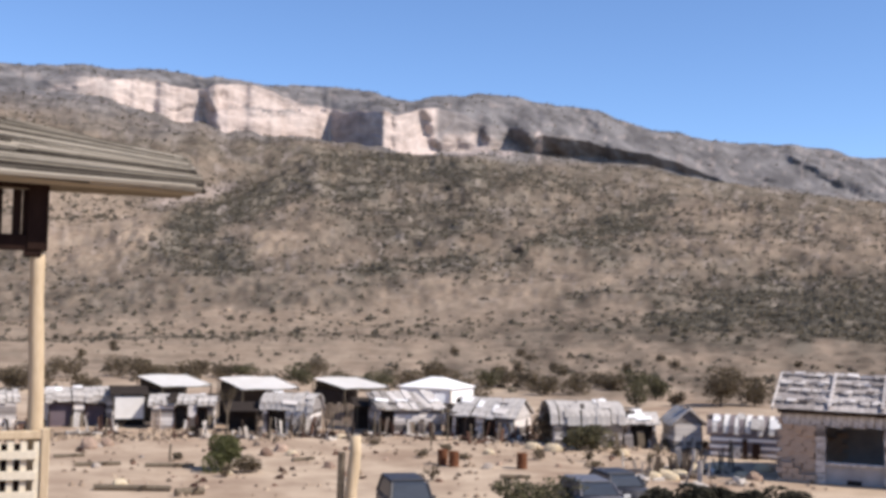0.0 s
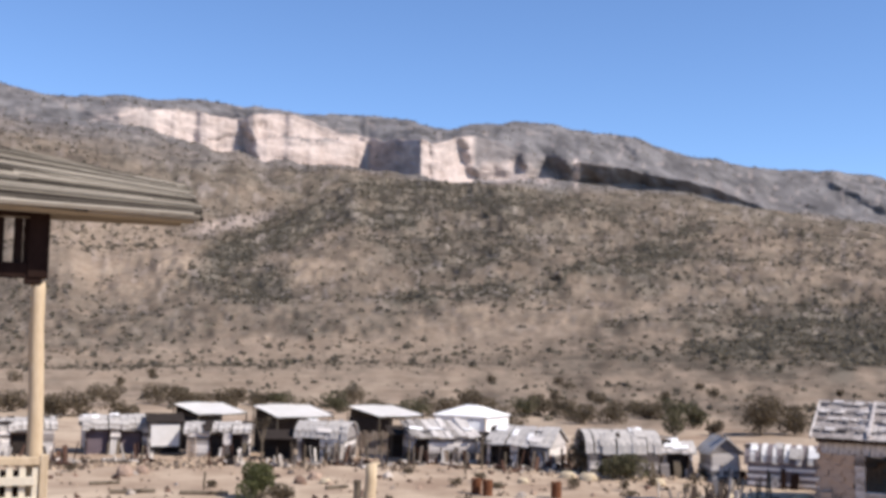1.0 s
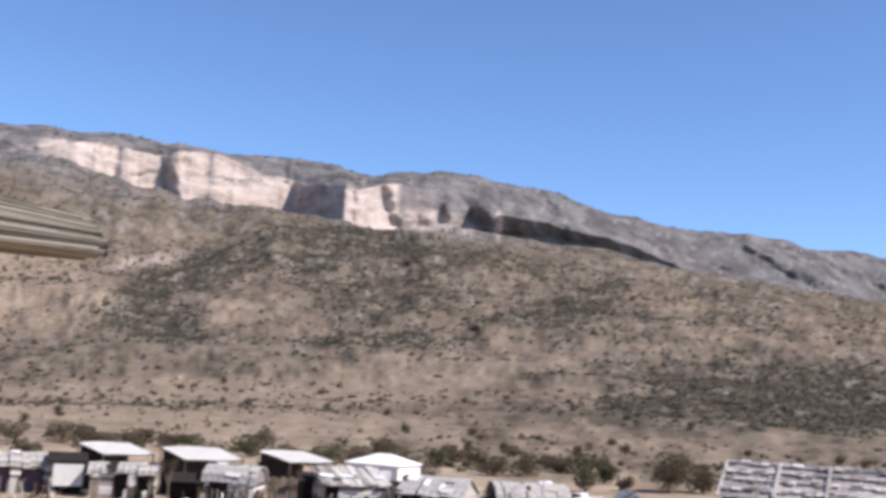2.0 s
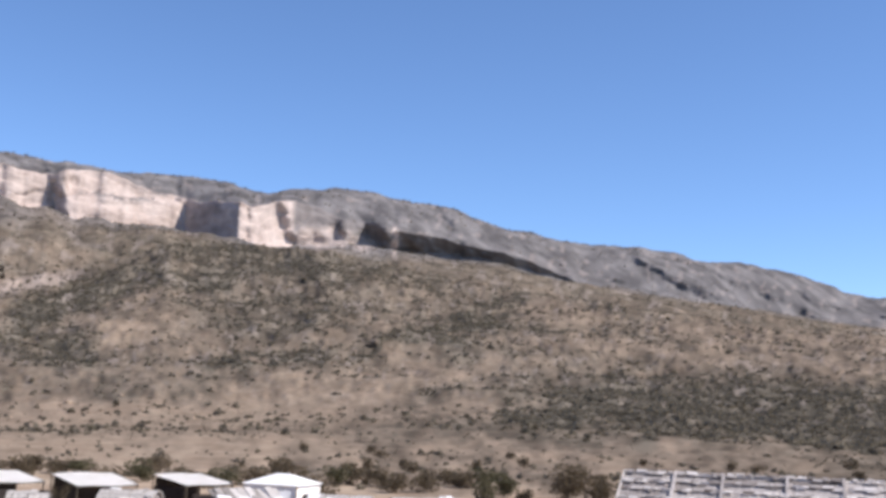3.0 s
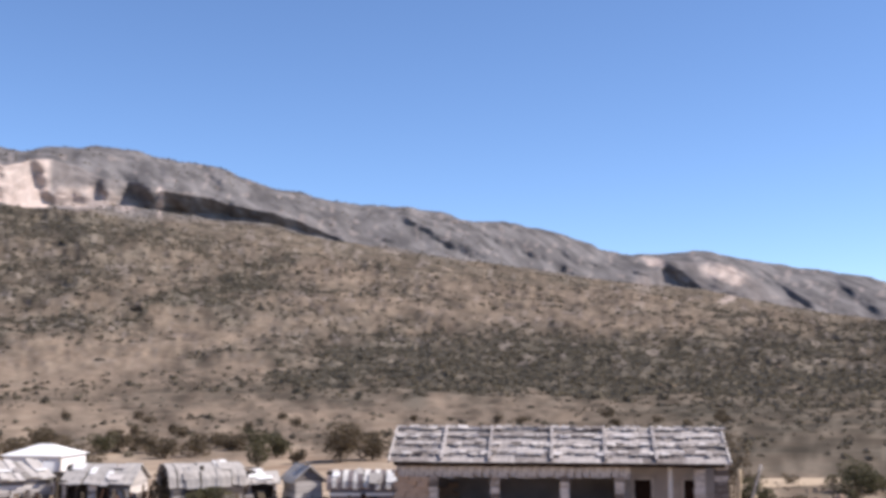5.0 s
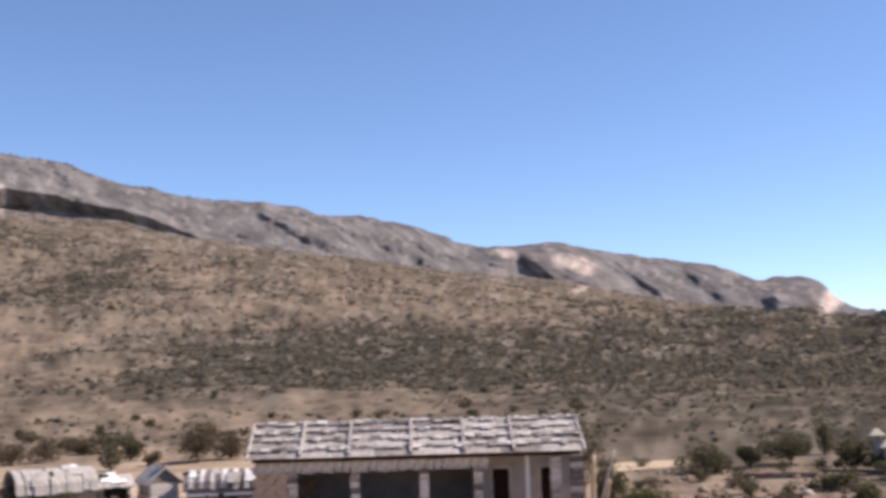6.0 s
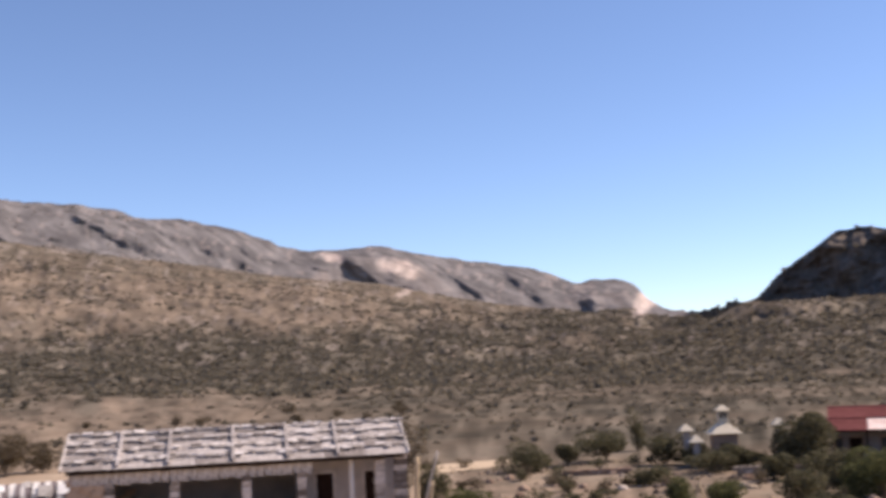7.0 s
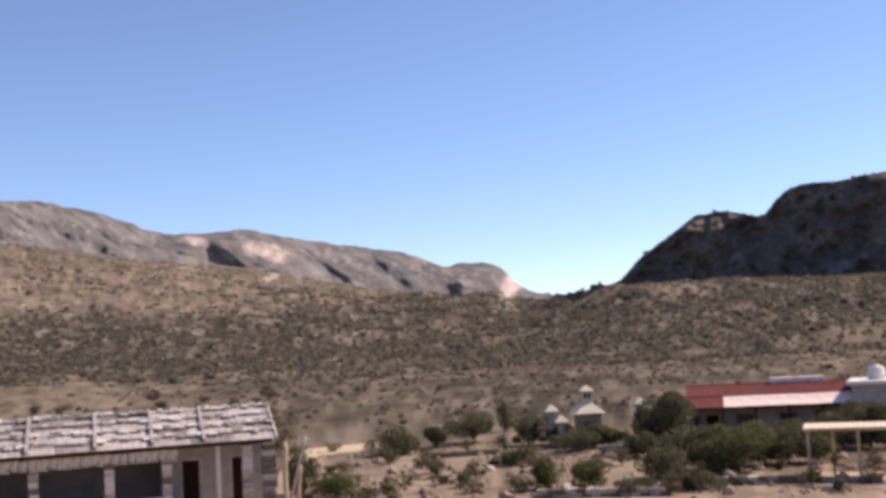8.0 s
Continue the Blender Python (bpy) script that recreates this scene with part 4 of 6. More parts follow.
def wave_sheet(name, sx, sy, mat, waves, amp=0.035):
    """A corrugated roof sheet, thick enough to see its edge, with its ridges running down the slope."""
    bm = bmesh.new()
    n = waves * 4
    rows = []
    for v in (-0.5, 0.5):
        for t in (0.0, -0.015):
            rows.append([bm.verts.new(((i / n - 0.5) * sx, v * sy, amp * math.sin(2 * math.pi * waves * i / n) + t)) for i in range(n + 1)])
    for a, b in ((0, 2), (3, 1), (1, 0), (2, 3)):
        for i in range(n):
            bm.faces.new((rows[a][i], rows[a][i + 1], rows[b][i + 1], rows[b][i]))
    bmesh.ops.recalc_face_normals(bm, faces=bm.faces)
    me = bpy.data.meshes.new(name)
    bm.to_mesh(me)
    bm.free()
    me.materials.append(mat)
    return me


run_y, run_z = 3.75, RIDGE - EAVE
pitch = math.degrees(math.atan2(run_z, run_y))
slope_len = math.hypot(run_y, run_z)
cols, rws = 8, 4
cw, rh = (L1 - L0 + 0.5) / cols, slope_len / rws
sheet_me = wave_sheet("roof_sheet", cw * 1.01, rh * 1.12, M_SHEET, 7, 0.006)
for j in range(rws):
    for i in range(cols):
        s = (j + 0.5) * rh
        for side in (1, -1):
            y = FRONT - 0.55 + s * math.cos(radians(pitch)) if side == 1 else 6.95 - s * math.cos(radians(pitch))
            piece("roof_sheet", sheet_me, house, pose(L0 - 0.25 + (i + 0.5) * cw, y, EAVE - 0.08 + s * math.sin(radians(pitch)) + random.uniform(0, 0.02), side * (pitch - 1.2), 0, random.uniform(-0.5, 0.5)))
# each course ends in short bleached battens, some dark, some gone
battens = [block_mesh("batten", 1.0, bw, 0.05, bmat, 0.03) for bw, bmat in ((0.2, M_BATTEN), (0.26, M_BATTEN), (0.15, M_BATTEN), (0.2, M_BOARD))]
rt = random.Random(40)
for j in range(rws):
    for lane, chance in ((0.13, 0.93), (0.35, 0.55)):
        x = L0 - 0.2
        while x < L1 + 0.1:
            length = rt.uniform(0.25, 0.7)
            s = (j + 1) * rh - lane
            if rt.random() < chance:
                piece("batten", battens[rt.randrange(4)], house, pose(x + length / 2, FRONT - 0.55 + s * math.cos(radians(pitch)), EAVE + 0.06 + s * math.sin(radians(pitch)) + rt.uniform(0, 0.05), pitch + rt.uniform(-3, 3), 0, rt.uniform(-1, 1)) @ Matrix.Diagonal((length * 0.9, rt.uniform(0.7, 1.2), 1, 1)))
            x += length + rt.choice((0.02, 0.05, 0.1))
for x in (-6.6, -3.9, -0.4, 2.6, 5.4):
    bm = bmesh.new()
    box(bm, x, FRONT - 0.55 + run_y / 2, (EAVE + RIDGE) / 2 + 0.02, 0.16, slope_len - 0.1, 0.12, rx=pitch)
    part("roof_seam", bm, M_SHEET, house, "dark weathered roof seam")
bm = bmesh.new()
for s in (-1, 1):
    box(bm, (L0 + L1) / 2, 3.2 + s * 0.12, RIDGE - 0.12, L1 - L0 + 0.5, 0.28, 0.05, rx=-s * 20)
part("ridge_cap", bm, M_PLASTER, house)
for x in (L0 - 0.27, L1 + 0.27):
    for s in (1, -1):
        bm = bmesh.new()
        box(bm, x, 3.2 - s * 1.87, (EAVE + RIDGE) / 2 - 0.15, 0.1, slope_len + 0.1, 0.2, rx=s * pitch)
        part("bargeboard", bm, M_PLASTER, house)


# ---- plants ----
def leaves(bm_list, n, centre, radius, size, flat=0.75, rnd=random):
    """Small leaf faces through an uneven crown made of several lumps."""
    verts, faces = bm_list
    lumps = [(Vector((rnd.uniform(-0.6, 0.6) * radius[0], rnd.uniform(-0.6, 0.6) * radius[1], rnd.uniform(-0.55, 0.5) * radius[2])), rnd.uniform(0.4, 0.65)) for k in range(11)]
    for k in range(n):
        c, q = lumps[rnd.randrange(len(lumps))]
        v = Vector((rnd.gauss(0, 1), rnd.gauss(0, 1), rnd.gauss(0, 1))).normalized() * rnd.uniform(0.55, 1.0) ** 0.5
        p = Vector(centre) + c + Vector((v.x * radius[0] * q, v.y * radius[1] * q, v.z * radius[2] * q))
        a = Vector((rnd.gauss(0, 1), rnd.gauss(0, 1), rnd.gauss(0, 1) * flat)).normalized()
        b = a.cross(Vector((rnd.gauss(0, 1), rnd.gauss(0, 1), rnd.gauss(0, 1)))).normalized()
        s = size * rnd.uniform(0.6, 1.4)
        i = len(verts)
        verts += [p - a * s, p + b * s * 0.5, p + a * s, p - b * s * 0.5]
        faces.append((i, i + 1, i + 2, i + 3))


def plant(name, az, d, w, h, label, mat=M_LEAF, n=700, size=0.09, trunk=0.25, group="", seed=0, category="bush", low=0.1):
    """Limbs from one foot and a leafy, uneven crown."""
    rnd = random.Random(seed * 31 + 5)
    ob = thing(name, az, d, label, category, rnd.uniform(0, 360), group)
    bm = bmesh.new()
    base = max(0.03, 0.02 * h)
    fork = Vector((rnd.uniform(-0.05, 0.05) * h, rnd.uniform(-0.05, 0.05) * h, trunk * h))
    rod(bm, (0, 0, -0.3), fork, base * 1.5, base * 1.1, 7)
    for k in range(7):
        a = k * 0.9 + rnd.uniform(-0.3, 0.3)
        tip = Vector((math.cos(a) * w * 0.32, math.sin(a) * w * 0.32, h * rnd.uniform(0.55, 0.88)))
        mid = fork.lerp(tip, 0.5) + Vector((rnd.uniform(-0.06, 0.06) * w, rnd.uniform(-0.06, 0.06) * w, 0.04 * h))
        rod(bm, fork, mid, base, base * 0.6, 5)
        rod(bm, mid, tip, base * 0.6, base * 0.2, 5)
    part("trunk", bm, M_BARK, ob)
    data = ([], [])
    leaves(data, int(n * 1.8), (0, 0, h * (0.45 + low * 0.5)), (w / 2, w / 2, h * 0.5), size * 1.25, rnd=rnd)
    me = bpy.data.meshes.new("crown")
    me.from_pydata(*[data[0], [], data[1]])
    me.materials.append(mat)
    crown = new("crown", me)
    crown.parent = ob
    return ob


# shrubs behind the huts
rs = random.Random(3)
for k in range(34):
    az = 24 - k * 1.05 + rs.uniform(-0.4, 0.4)
    dd = rs.uniform(118, 150)
    mat = rs.choice((M_LEAF, M_LEAF_DRY, M_LEAF_DRY))
    plant("shrub", az, dd, rs.uniform(2.8, 5.2), rs.uniform(1.8, 3.0), "dusty grey-green desert shrub on the plain" if mat is M_LEAF else "dry grey-brown desert shrub on the plain", mat, 800, 0.11, 0.15, "shrubs behind the huts", k + 10)
for k in range(26):
    az = rs.uniform(-34, 24)
    plant("shrub", az, rs.uniform(165, 250), rs.uniform(1.6, 3.2), rs.uniform(1.2, 2.2), "small dusty desert shrub on the open plain", M_LEAF_DRY, 260, 0.12, 0.12, "shrubs on the plain", k + 90)
plant("mesquite_tree", -13.6, 118, 5.6, 4.3, "dry grey-brown mesquite tree with thin branches", M_LEAF_DRY, 1500, 0.12, 0.35, "", 51, "tree", 0.15)
plant("mesquite_tree", -15.2, 120, 3.6, 3.2, "low grey-brown mesquite tree with thin branches", M_LEAF_DRY, 800, 0.12, 0.35, "", 52, "tree", 0.15)
plant("shrub", -9.6, 112, 2.2, 3.0, "upright dark green shrub behind the huts", M_LEAF, 420, 0.12, 0.1, "", 53)
plant("shrub", -11.6, 116, 1.7, 1.6, "small reddish dry shrub", M_LEAF_DRY, 220, 0.12, 0.1, "", 54)
plant("shrub", -7.4, 76.5, 3.4, 1.7, "dark tangled shrub before a canvas hut", M_LEAF, 900, 0.1, 0.1, "", 58)
plant("shrub", -5.2, 79, 1.6, 2.6, "upright dry shrub between two huts", M_LEAF_DRY, 500, 0.1, 0.1, "", 59)
# in the yard
plant("shrub", 10.55, 63.5, 2.3, 2.1, "round green shrub in the bare yard", M_LEAF_GREEN, 3200, 0.06, 0.1, "", 60)
plant("shrub", 9.3, 63.0, 1.5, 0.9, "small dry brown shrub in the bare yard", M_LEAF_DRY, 700, 0.06, 0.1, "", 160)
plant("shrub", -5.0, 50.5, 3.9, 1.75, "broad dry olive shrub by the parked cars", M_LEAF, 1200, 0.08, 0.12, "", 61)
# row added in place of a dark shadow band on the sand
for k, (az, dd, w) in enumerate(((-13.6, 51.5, 2.3), (-15.0, 51, 2.3), (-16.5, 51.5, 2.3), (-12.2, 50.6, 2.3), (-10.9, 50, 2.4))):
    plant("shrub", az, dd, w, 1.55, "low near-black shrub added for a dark shadow band", M_LEAF_DARK, 2000, 0.075, 0.1, "hedge shrubs", 62 + k)


def yucca(az, d, h, label, seed, mat=M_LEAF_DRY, lean=0.2, spikes=70):
    """A forked dry yucca with tufts of stiff blades."""
    rnd = random.Random(seed)
    ob = thing("yucca", az, d, label, "yucca", rnd.uniform(0, 90))
    bm = bmesh.new()
    tips = []
    rod(bm, (0, 0, -0.3), (0, 0, 0.45 * h), 0.07, 0.06, 8)
    for s in (-1, 1, 0.3):
        tip = Vector((s * lean * h, 0.1 * s, h * rnd.uniform(0.75, 0.95)))
        rod(bm, (0, 0, 0.42 * h), tip, 0.055, 0.04, 7)
        tips.append(tip)
    part("trunk", bm, M_BARK, ob)
    verts, faces = [], []
    for tip in tips:
        for k in range(spikes):
            v = Vector((rnd.gauss(0, 1), rnd.gauss(0, 1), rnd.gauss(0.3, 0.8))).normalized()
            side = v.cross(Vector((0, 0, 1))).normalized() * 0.02
            i = len(verts)
            verts += [tip - side, tip + side, tip + v * 0.2 * h]
            faces.append((i, i + 1, i + 2))
    me = bpy.data.meshes.new("blades")
    me.from_pydata(verts, [], faces)
    me.materials.append(mat)
    b = new("blades", me)
    b.parent = ob
    return ob


yucca(10.35, 80, 3.4, "dry forked yucca standing in the yard", 4, lean=0.13)

rs = random.Random(12)
for k in range(26):
    plant("dry_tuft", rs.uniform(-12, 20), rs.uniform(60, 84), rs.uniform(0.5, 1.2), rs.uniform(0.4, 0.9), "dry brown tuft of weeds on sand", M_LEAF_DRY, 60, 0.08, 0.1, "dry tufts", 200 + k)
for k in range(95):
    plant("dry_tuft", rs.uniform(-62, -33), rs.uniform(62, 100), rs.uniform(0.7, 1.9), rs.uniform(0.5, 1.3), "dry olive tuft of weeds on garden soil", rs.choice((M_LEAF_DRY, M_LEAF)), 90, 0.09, 0.1, "garden tufts", 240 + k)

# ---- yard clutter ----
def pole_thing(name, az, d, h, r, label, tilt=0.0, mat=M_POST, category="post", z=None):
    ob = thing(name, az, d, label, category, 0, z=z)
    bm = bmesh.new()
    tube(bm, [(tilt * h * k / 8 + 0.2 * r * math.sin(k * 1.1), 0.1 * r * math.sin(k * 2.0), -0.3 + (h + 0.3) * k / 8, r * (1 - 0.02 * k + 0.05 * math.sin(k * 2.3))) for k in range(9)], 10)
    part("shaft", bm, mat, ob, smooth=True)
    return ob


near_post = pole_thing("log_post", 4.3, 14.0, 7.2 - height(*way(4.3, 14.0)), 0.082, "pale peeled log post on the slope", 0.03)
bm = bmesh.new()
rod(bm, (-0.12, 0.02, -0.2), (-0.11, 0.02, 7.0 - height(*way(4.3, 14.0))), 0.05, 0.045, 7)
part("strut", bm, M_BARK, near_post, "dark rough stake tied to the post")


def log(az, d, length, r, turn, label):
    ob = thing("log", az, d, label, "log", turn, "logs in the yard")
    bm = bmesh.new()
    rod(bm, (-length / 2, 0, r * 0.8), (length / 2, 0.1, r * 0.8), r, r * 0.8, 9)
    rod(bm, (length * 0.1, 0, r), (length * 0.22, -0.35, r * 1.9), r * 0.5, r * 0.25, 7)
    part("trunk", bm, M_BARK, ob)
    return ob


for az, dd, ll, r, tn in ((16.3, 66, 2.4, 0.14, 4), (13.0, 65, 2.6, 0.13, -6), (14.7, 57, 3.6, 0.16, -14), (12.0, 55.5, 1.4, 0.2, 20), (17.6, 70, 1.7, 0.12, 10), (-3.8, 62, 1.6, 0.13, 5), (6.6, 68, 1.5, 0.13, 30)):
    log(az, dd, ll, r, tn, "weathered grey log lying on sand")


def rock_mesh(name, r, mat, seed):
    rnd = random.Random(seed)
    bm = bmesh.new()
    bmesh.ops.create_icosphere(bm, subdivisions=2, radius=r)
    for v in bm.verts:
        v.co *= 1 + 0.35 * noise.noise(v.co / r * 1.3 + Vector((seed * 3.7, 0, 0)))
        v.co.z *= 0.7
    me = bpy.data.meshes.new(name)
    bm.to_mesh(me)
    bm.free()
    me.materials.append(mat)
    return me


M_YELLOWROCK = material("pale_yellow_stone", [(0.3, (0.48, 0.38, 0.24)), (0.7, (0.68, 0.57, 0.4))], 2.5, 0.95, 0.4)
M_REDROCK = material("reddish_stone", [(0.3, (0.19, 0.125, 0.09)), (0.7, (0.40, 0.29, 0.215))], 2.5, 0.95, 0.4, by_object=0.4)
ROCKS = [rock_mesh("boulder", 1.0, m, 3 + k) for k, m in enumerate((M_STONE, M_STONE, M_REDROCK, M_REDROCK, M_YELLOWROCK))]
ROCK_NAMES = ("grey rough boulder lying on sand", "grey rough boulder lying on sand", "reddish rough boulder lying on sand", "reddish rough boulder lying on sand", "pale yellow boulder lying on sand")


def boulder(az, d, r, k, rz=0.0):
    x, y = way(az, d)
    ob = new("boulder", ROCKS[k])
    ob.matrix_world = pose(x, y, height(x, y) + 0.15 * r, 0, 0, rz) @ Matrix.Diagonal((r, r * 0.8, r, 1))
    return tagged(ob, ROCK_NAMES[k], "boulder", "boulders")


rb = random.Random(8)
for k in range(34):
    az = rb.uniform(-11, 19)
    boulder(az, rb.uniform(58, 80), rb.uniform(0.14, 0.42), rb.choice((0, 1, 2, 3, 4)), rb.uniform(0, 360))
for k in range(80):
    az = rb.uniform(-62, -33.5)
    boulder(az, rb.uniform(62, 88), rb.uniform(0.15, 0.5), rb.choice((0, 1, 2, 2, 3, 3, 3)), rb.uniform(0, 360))
for az, dd, r, k in ((-10.4, 64, 0.5, 4), (-10.9, 64.6, 0.6, 4), (-11.3, 64, 0.45, 4), (-11.7, 65, 0.55, 4), (-15.2, 66, 0.5, 3), (-14.6, 67, 0.4, 4), (-4.6, 76, 0.55, 4), (-5.6, 75, 0.6, 4), (-8.9, 74, 0.5, 4), (-12.2, 68, 0.6, 4), (-15.6, 70, 0.55, 4), (-16.8, 71, 0.6, 3), (16.7, 74, 0.7, 3), (15.9, 75, 0.5, 3), (7.7, 72, 0.55, 2), (8.4, 70, 0.5, 3), (7.2, 70, 0.4, 4), (-13.4, 70, 0.45, 4), (-14.4, 69, 0.4, 1)):
    boulder(az, dd, r, k, 40 * k)


def litter(name, label, seed, az0, az1, r0, r1, count, s0, s1, mat):
    """Small broken stones and splinters strewn over the sand, too many to count."""
    g = random.Random(seed)
    verts, faces = [], []
    for k in range(count):
        az, d = g.uniform(az0, az1), g.uniform(r0, r1)
        if fbm(np.array([az * 1.0]), np.array([d * 0.3]), 2.2, 2)[0] < -0.1:
            continue
        x, y = way(az, d)
        z = height(x, y)
        s = g.uniform(s0, s1)
        i = len(verts)
        a = g.uniform(0, 6.28)
        for q in range(5):
            verts.append((x + s * math.cos(a + q * 1.257) * g.uniform(0.6, 1.3), y + s * math.sin(a + q * 1.257) * g.uniform(0.6, 1.3), z - 0.03))
        for q in range(3):
            verts.append((x + 0.5 * s * math.cos(a + q * 2.09), y + 0.5 * s * math.sin(a + q * 2.09), z + s * g.uniform(0.4, 1.0)))
        faces += [(i, i + 1, i + 5), (i + 1, i + 2, i + 6, i + 5), (i + 2, i + 3, i + 6), (i + 3, i + 4, i + 7, i + 6), (i + 4, i, i + 5, i + 7), (i + 5, i + 6, i + 7)]
    me = bpy.data.meshes.new(name)
    me.from_pydata(verts, [], faces)
    me.materials.append(mat)
    return tagged(new(name, me), label, "rubble", kind="stuff")


M_SCRAP = material("dark_rusty_scrap", [(0.2, (0.035, 0.022, 0.018)), (0.55, (0.09, 0.05, 0.037)), (0.85, (0.2, 0.12, 0.085))], 4, 0.9, 0.3, by_object=0.8, by_island=True)
M_RUBBLE = material("mixed_rubble", [(0.1, (0.07, 0.052, 0.04)), (0.5, (0.25, 0.185, 0.13)), (0.9, (0.43, 0.335, 0.24))], 3, 0.95, 0.3, by_object=0.8, by_island=True)
litter("yard_rubble", "broken stones and splinters strewn over sand", 5, -19, 23, 54, 84, 700, 0.05, 0.22, M_RUBBLE)
litter("hut_litter", "broken boards and stones strewn before the huts", 9, -17, 23, 77, 84, 1500, 0.06, 0.3, M_RUBBLE)
litter("dark_scrap", "dark rusty scrap and charred wood on sand", 19, -18, 23, 58, 84, 170, 0.07, 0.3, M_SCRAP)
litter("garden_rubble", "broken stones strewn over garden soil", 6, -63, -32, 58, 100, 900, 0.06, 0.26, M_RUBBLE)


def lumber(name, label, seed, az0, az1, r0, r1, count, mat):
    """Planks, poles and rags stacked, leaning and lying about, in heaps too tangled to count."""
    g = random.Random(seed)
    bm = bmesh.new()
    heaps = [(g.uniform(az0, az1), g.uniform(r0, r1)) for k in range(count // 7)]
    for k in range(count):
        az, d = heaps[g.randrange(len(heaps))]
        x, y = way(az + g.gauss(0, 0.35), d + g.gauss(0, 0.5))
        tall = g.random() < 0.35
        size = (g.uniform(0.06, 0.35), g.uniform(0.03, 0.08), g.uniform(0.5, 1.5)) if tall else (g.uniform(0.4, 1.3), g.uniform(0.1, 0.4), g.uniform(0.05, 0.3))
        box(bm, x, y, height(x, y) - 0.06, *size, g.uniform(0, 360), g.uniform(-18, 18), g.uniform(-18, 18))
    me = bpy.data.meshes.new(name)
    bm.to_mesh(me)
    bm.free()
    me.materials.append(mat)
    return tagged(new(name, me), label, "scrap", kind="stuff")


M_OLDPLANK = material("old_split_planks", [(0.1, (0.08, 0.06, 0.046)), (0.5, (0.25, 0.21, 0.175)), (0.95, (0.6, 0.54, 0.47))], 2, 0.9, 0.3, by_object=1.1, by_island=True)
lumber("scrap_lumber", "heaps of grey planks, poles and rags before the huts", 31, -16, 22, 78.5, 82.5, 330, M_OLDPLANK)
lumber("dark_lumber", "heaps of dark broken wood and cloth before the huts", 32, -16, 22, 79, 83, 190, M_SCRAP)
lumber("yard_lumber", "heaps of stakes and broken stone in the yard", 33, -16.5, -9, 62, 69, 90, M_OLDPLANK)


def drum(az, d, label, mat=M_RUST):
    ob = thing("oil_drum", az, d, label, "drum", 0, "rusty drums")
    bm = bmesh.new()
    rod(bm, (0, 0, 0), (0, 0, 0.88), 0.29, None, 20)
    part("barrel", bm, mat, ob, smooth=False)
    for z in (0.02, 0.3, 0.58, 0.86):
        bm = bmesh.new()
        rod(bm, (0, 0, z - 0.015), (0, 0, z + 0.015), 0.31, None, 20)
        part("hoop", bm, mat, ob)
    return ob


drum(-0.75, 66.5, "rusty red oil drum standing in the yard")
drum(-0.2, 67.2, "rusty red oil drum standing in the yard")
drum(-4.1, 66, "rusty red oil drum standing in the yard")
for k, (az, dd, h) in enumerate(((6.6, 80, 1.7), (8.3, 79, 1.4), (3.2, 80, 1.8), (2.9, 79, 1.5), (0.4, 76, 1.5), (-0.4, 79, 2.2), (-1.6, 78, 1.3), (16.0, 80, 1.2), (13.0, 67, 1.0), (-14.2, 71, 1.5), (-14.0, 71.3, 1.6), (-13.7, 70.8, 1.2), (5.2, 82, 1.6), (4.6, 82.5, 1.9))):
    pole_thing("stake_post", az, dd, h, 0.07, "crooked grey wooden stake in the sand", (-0.06, 0.05, 0.02)[k % 3], M_BARK)


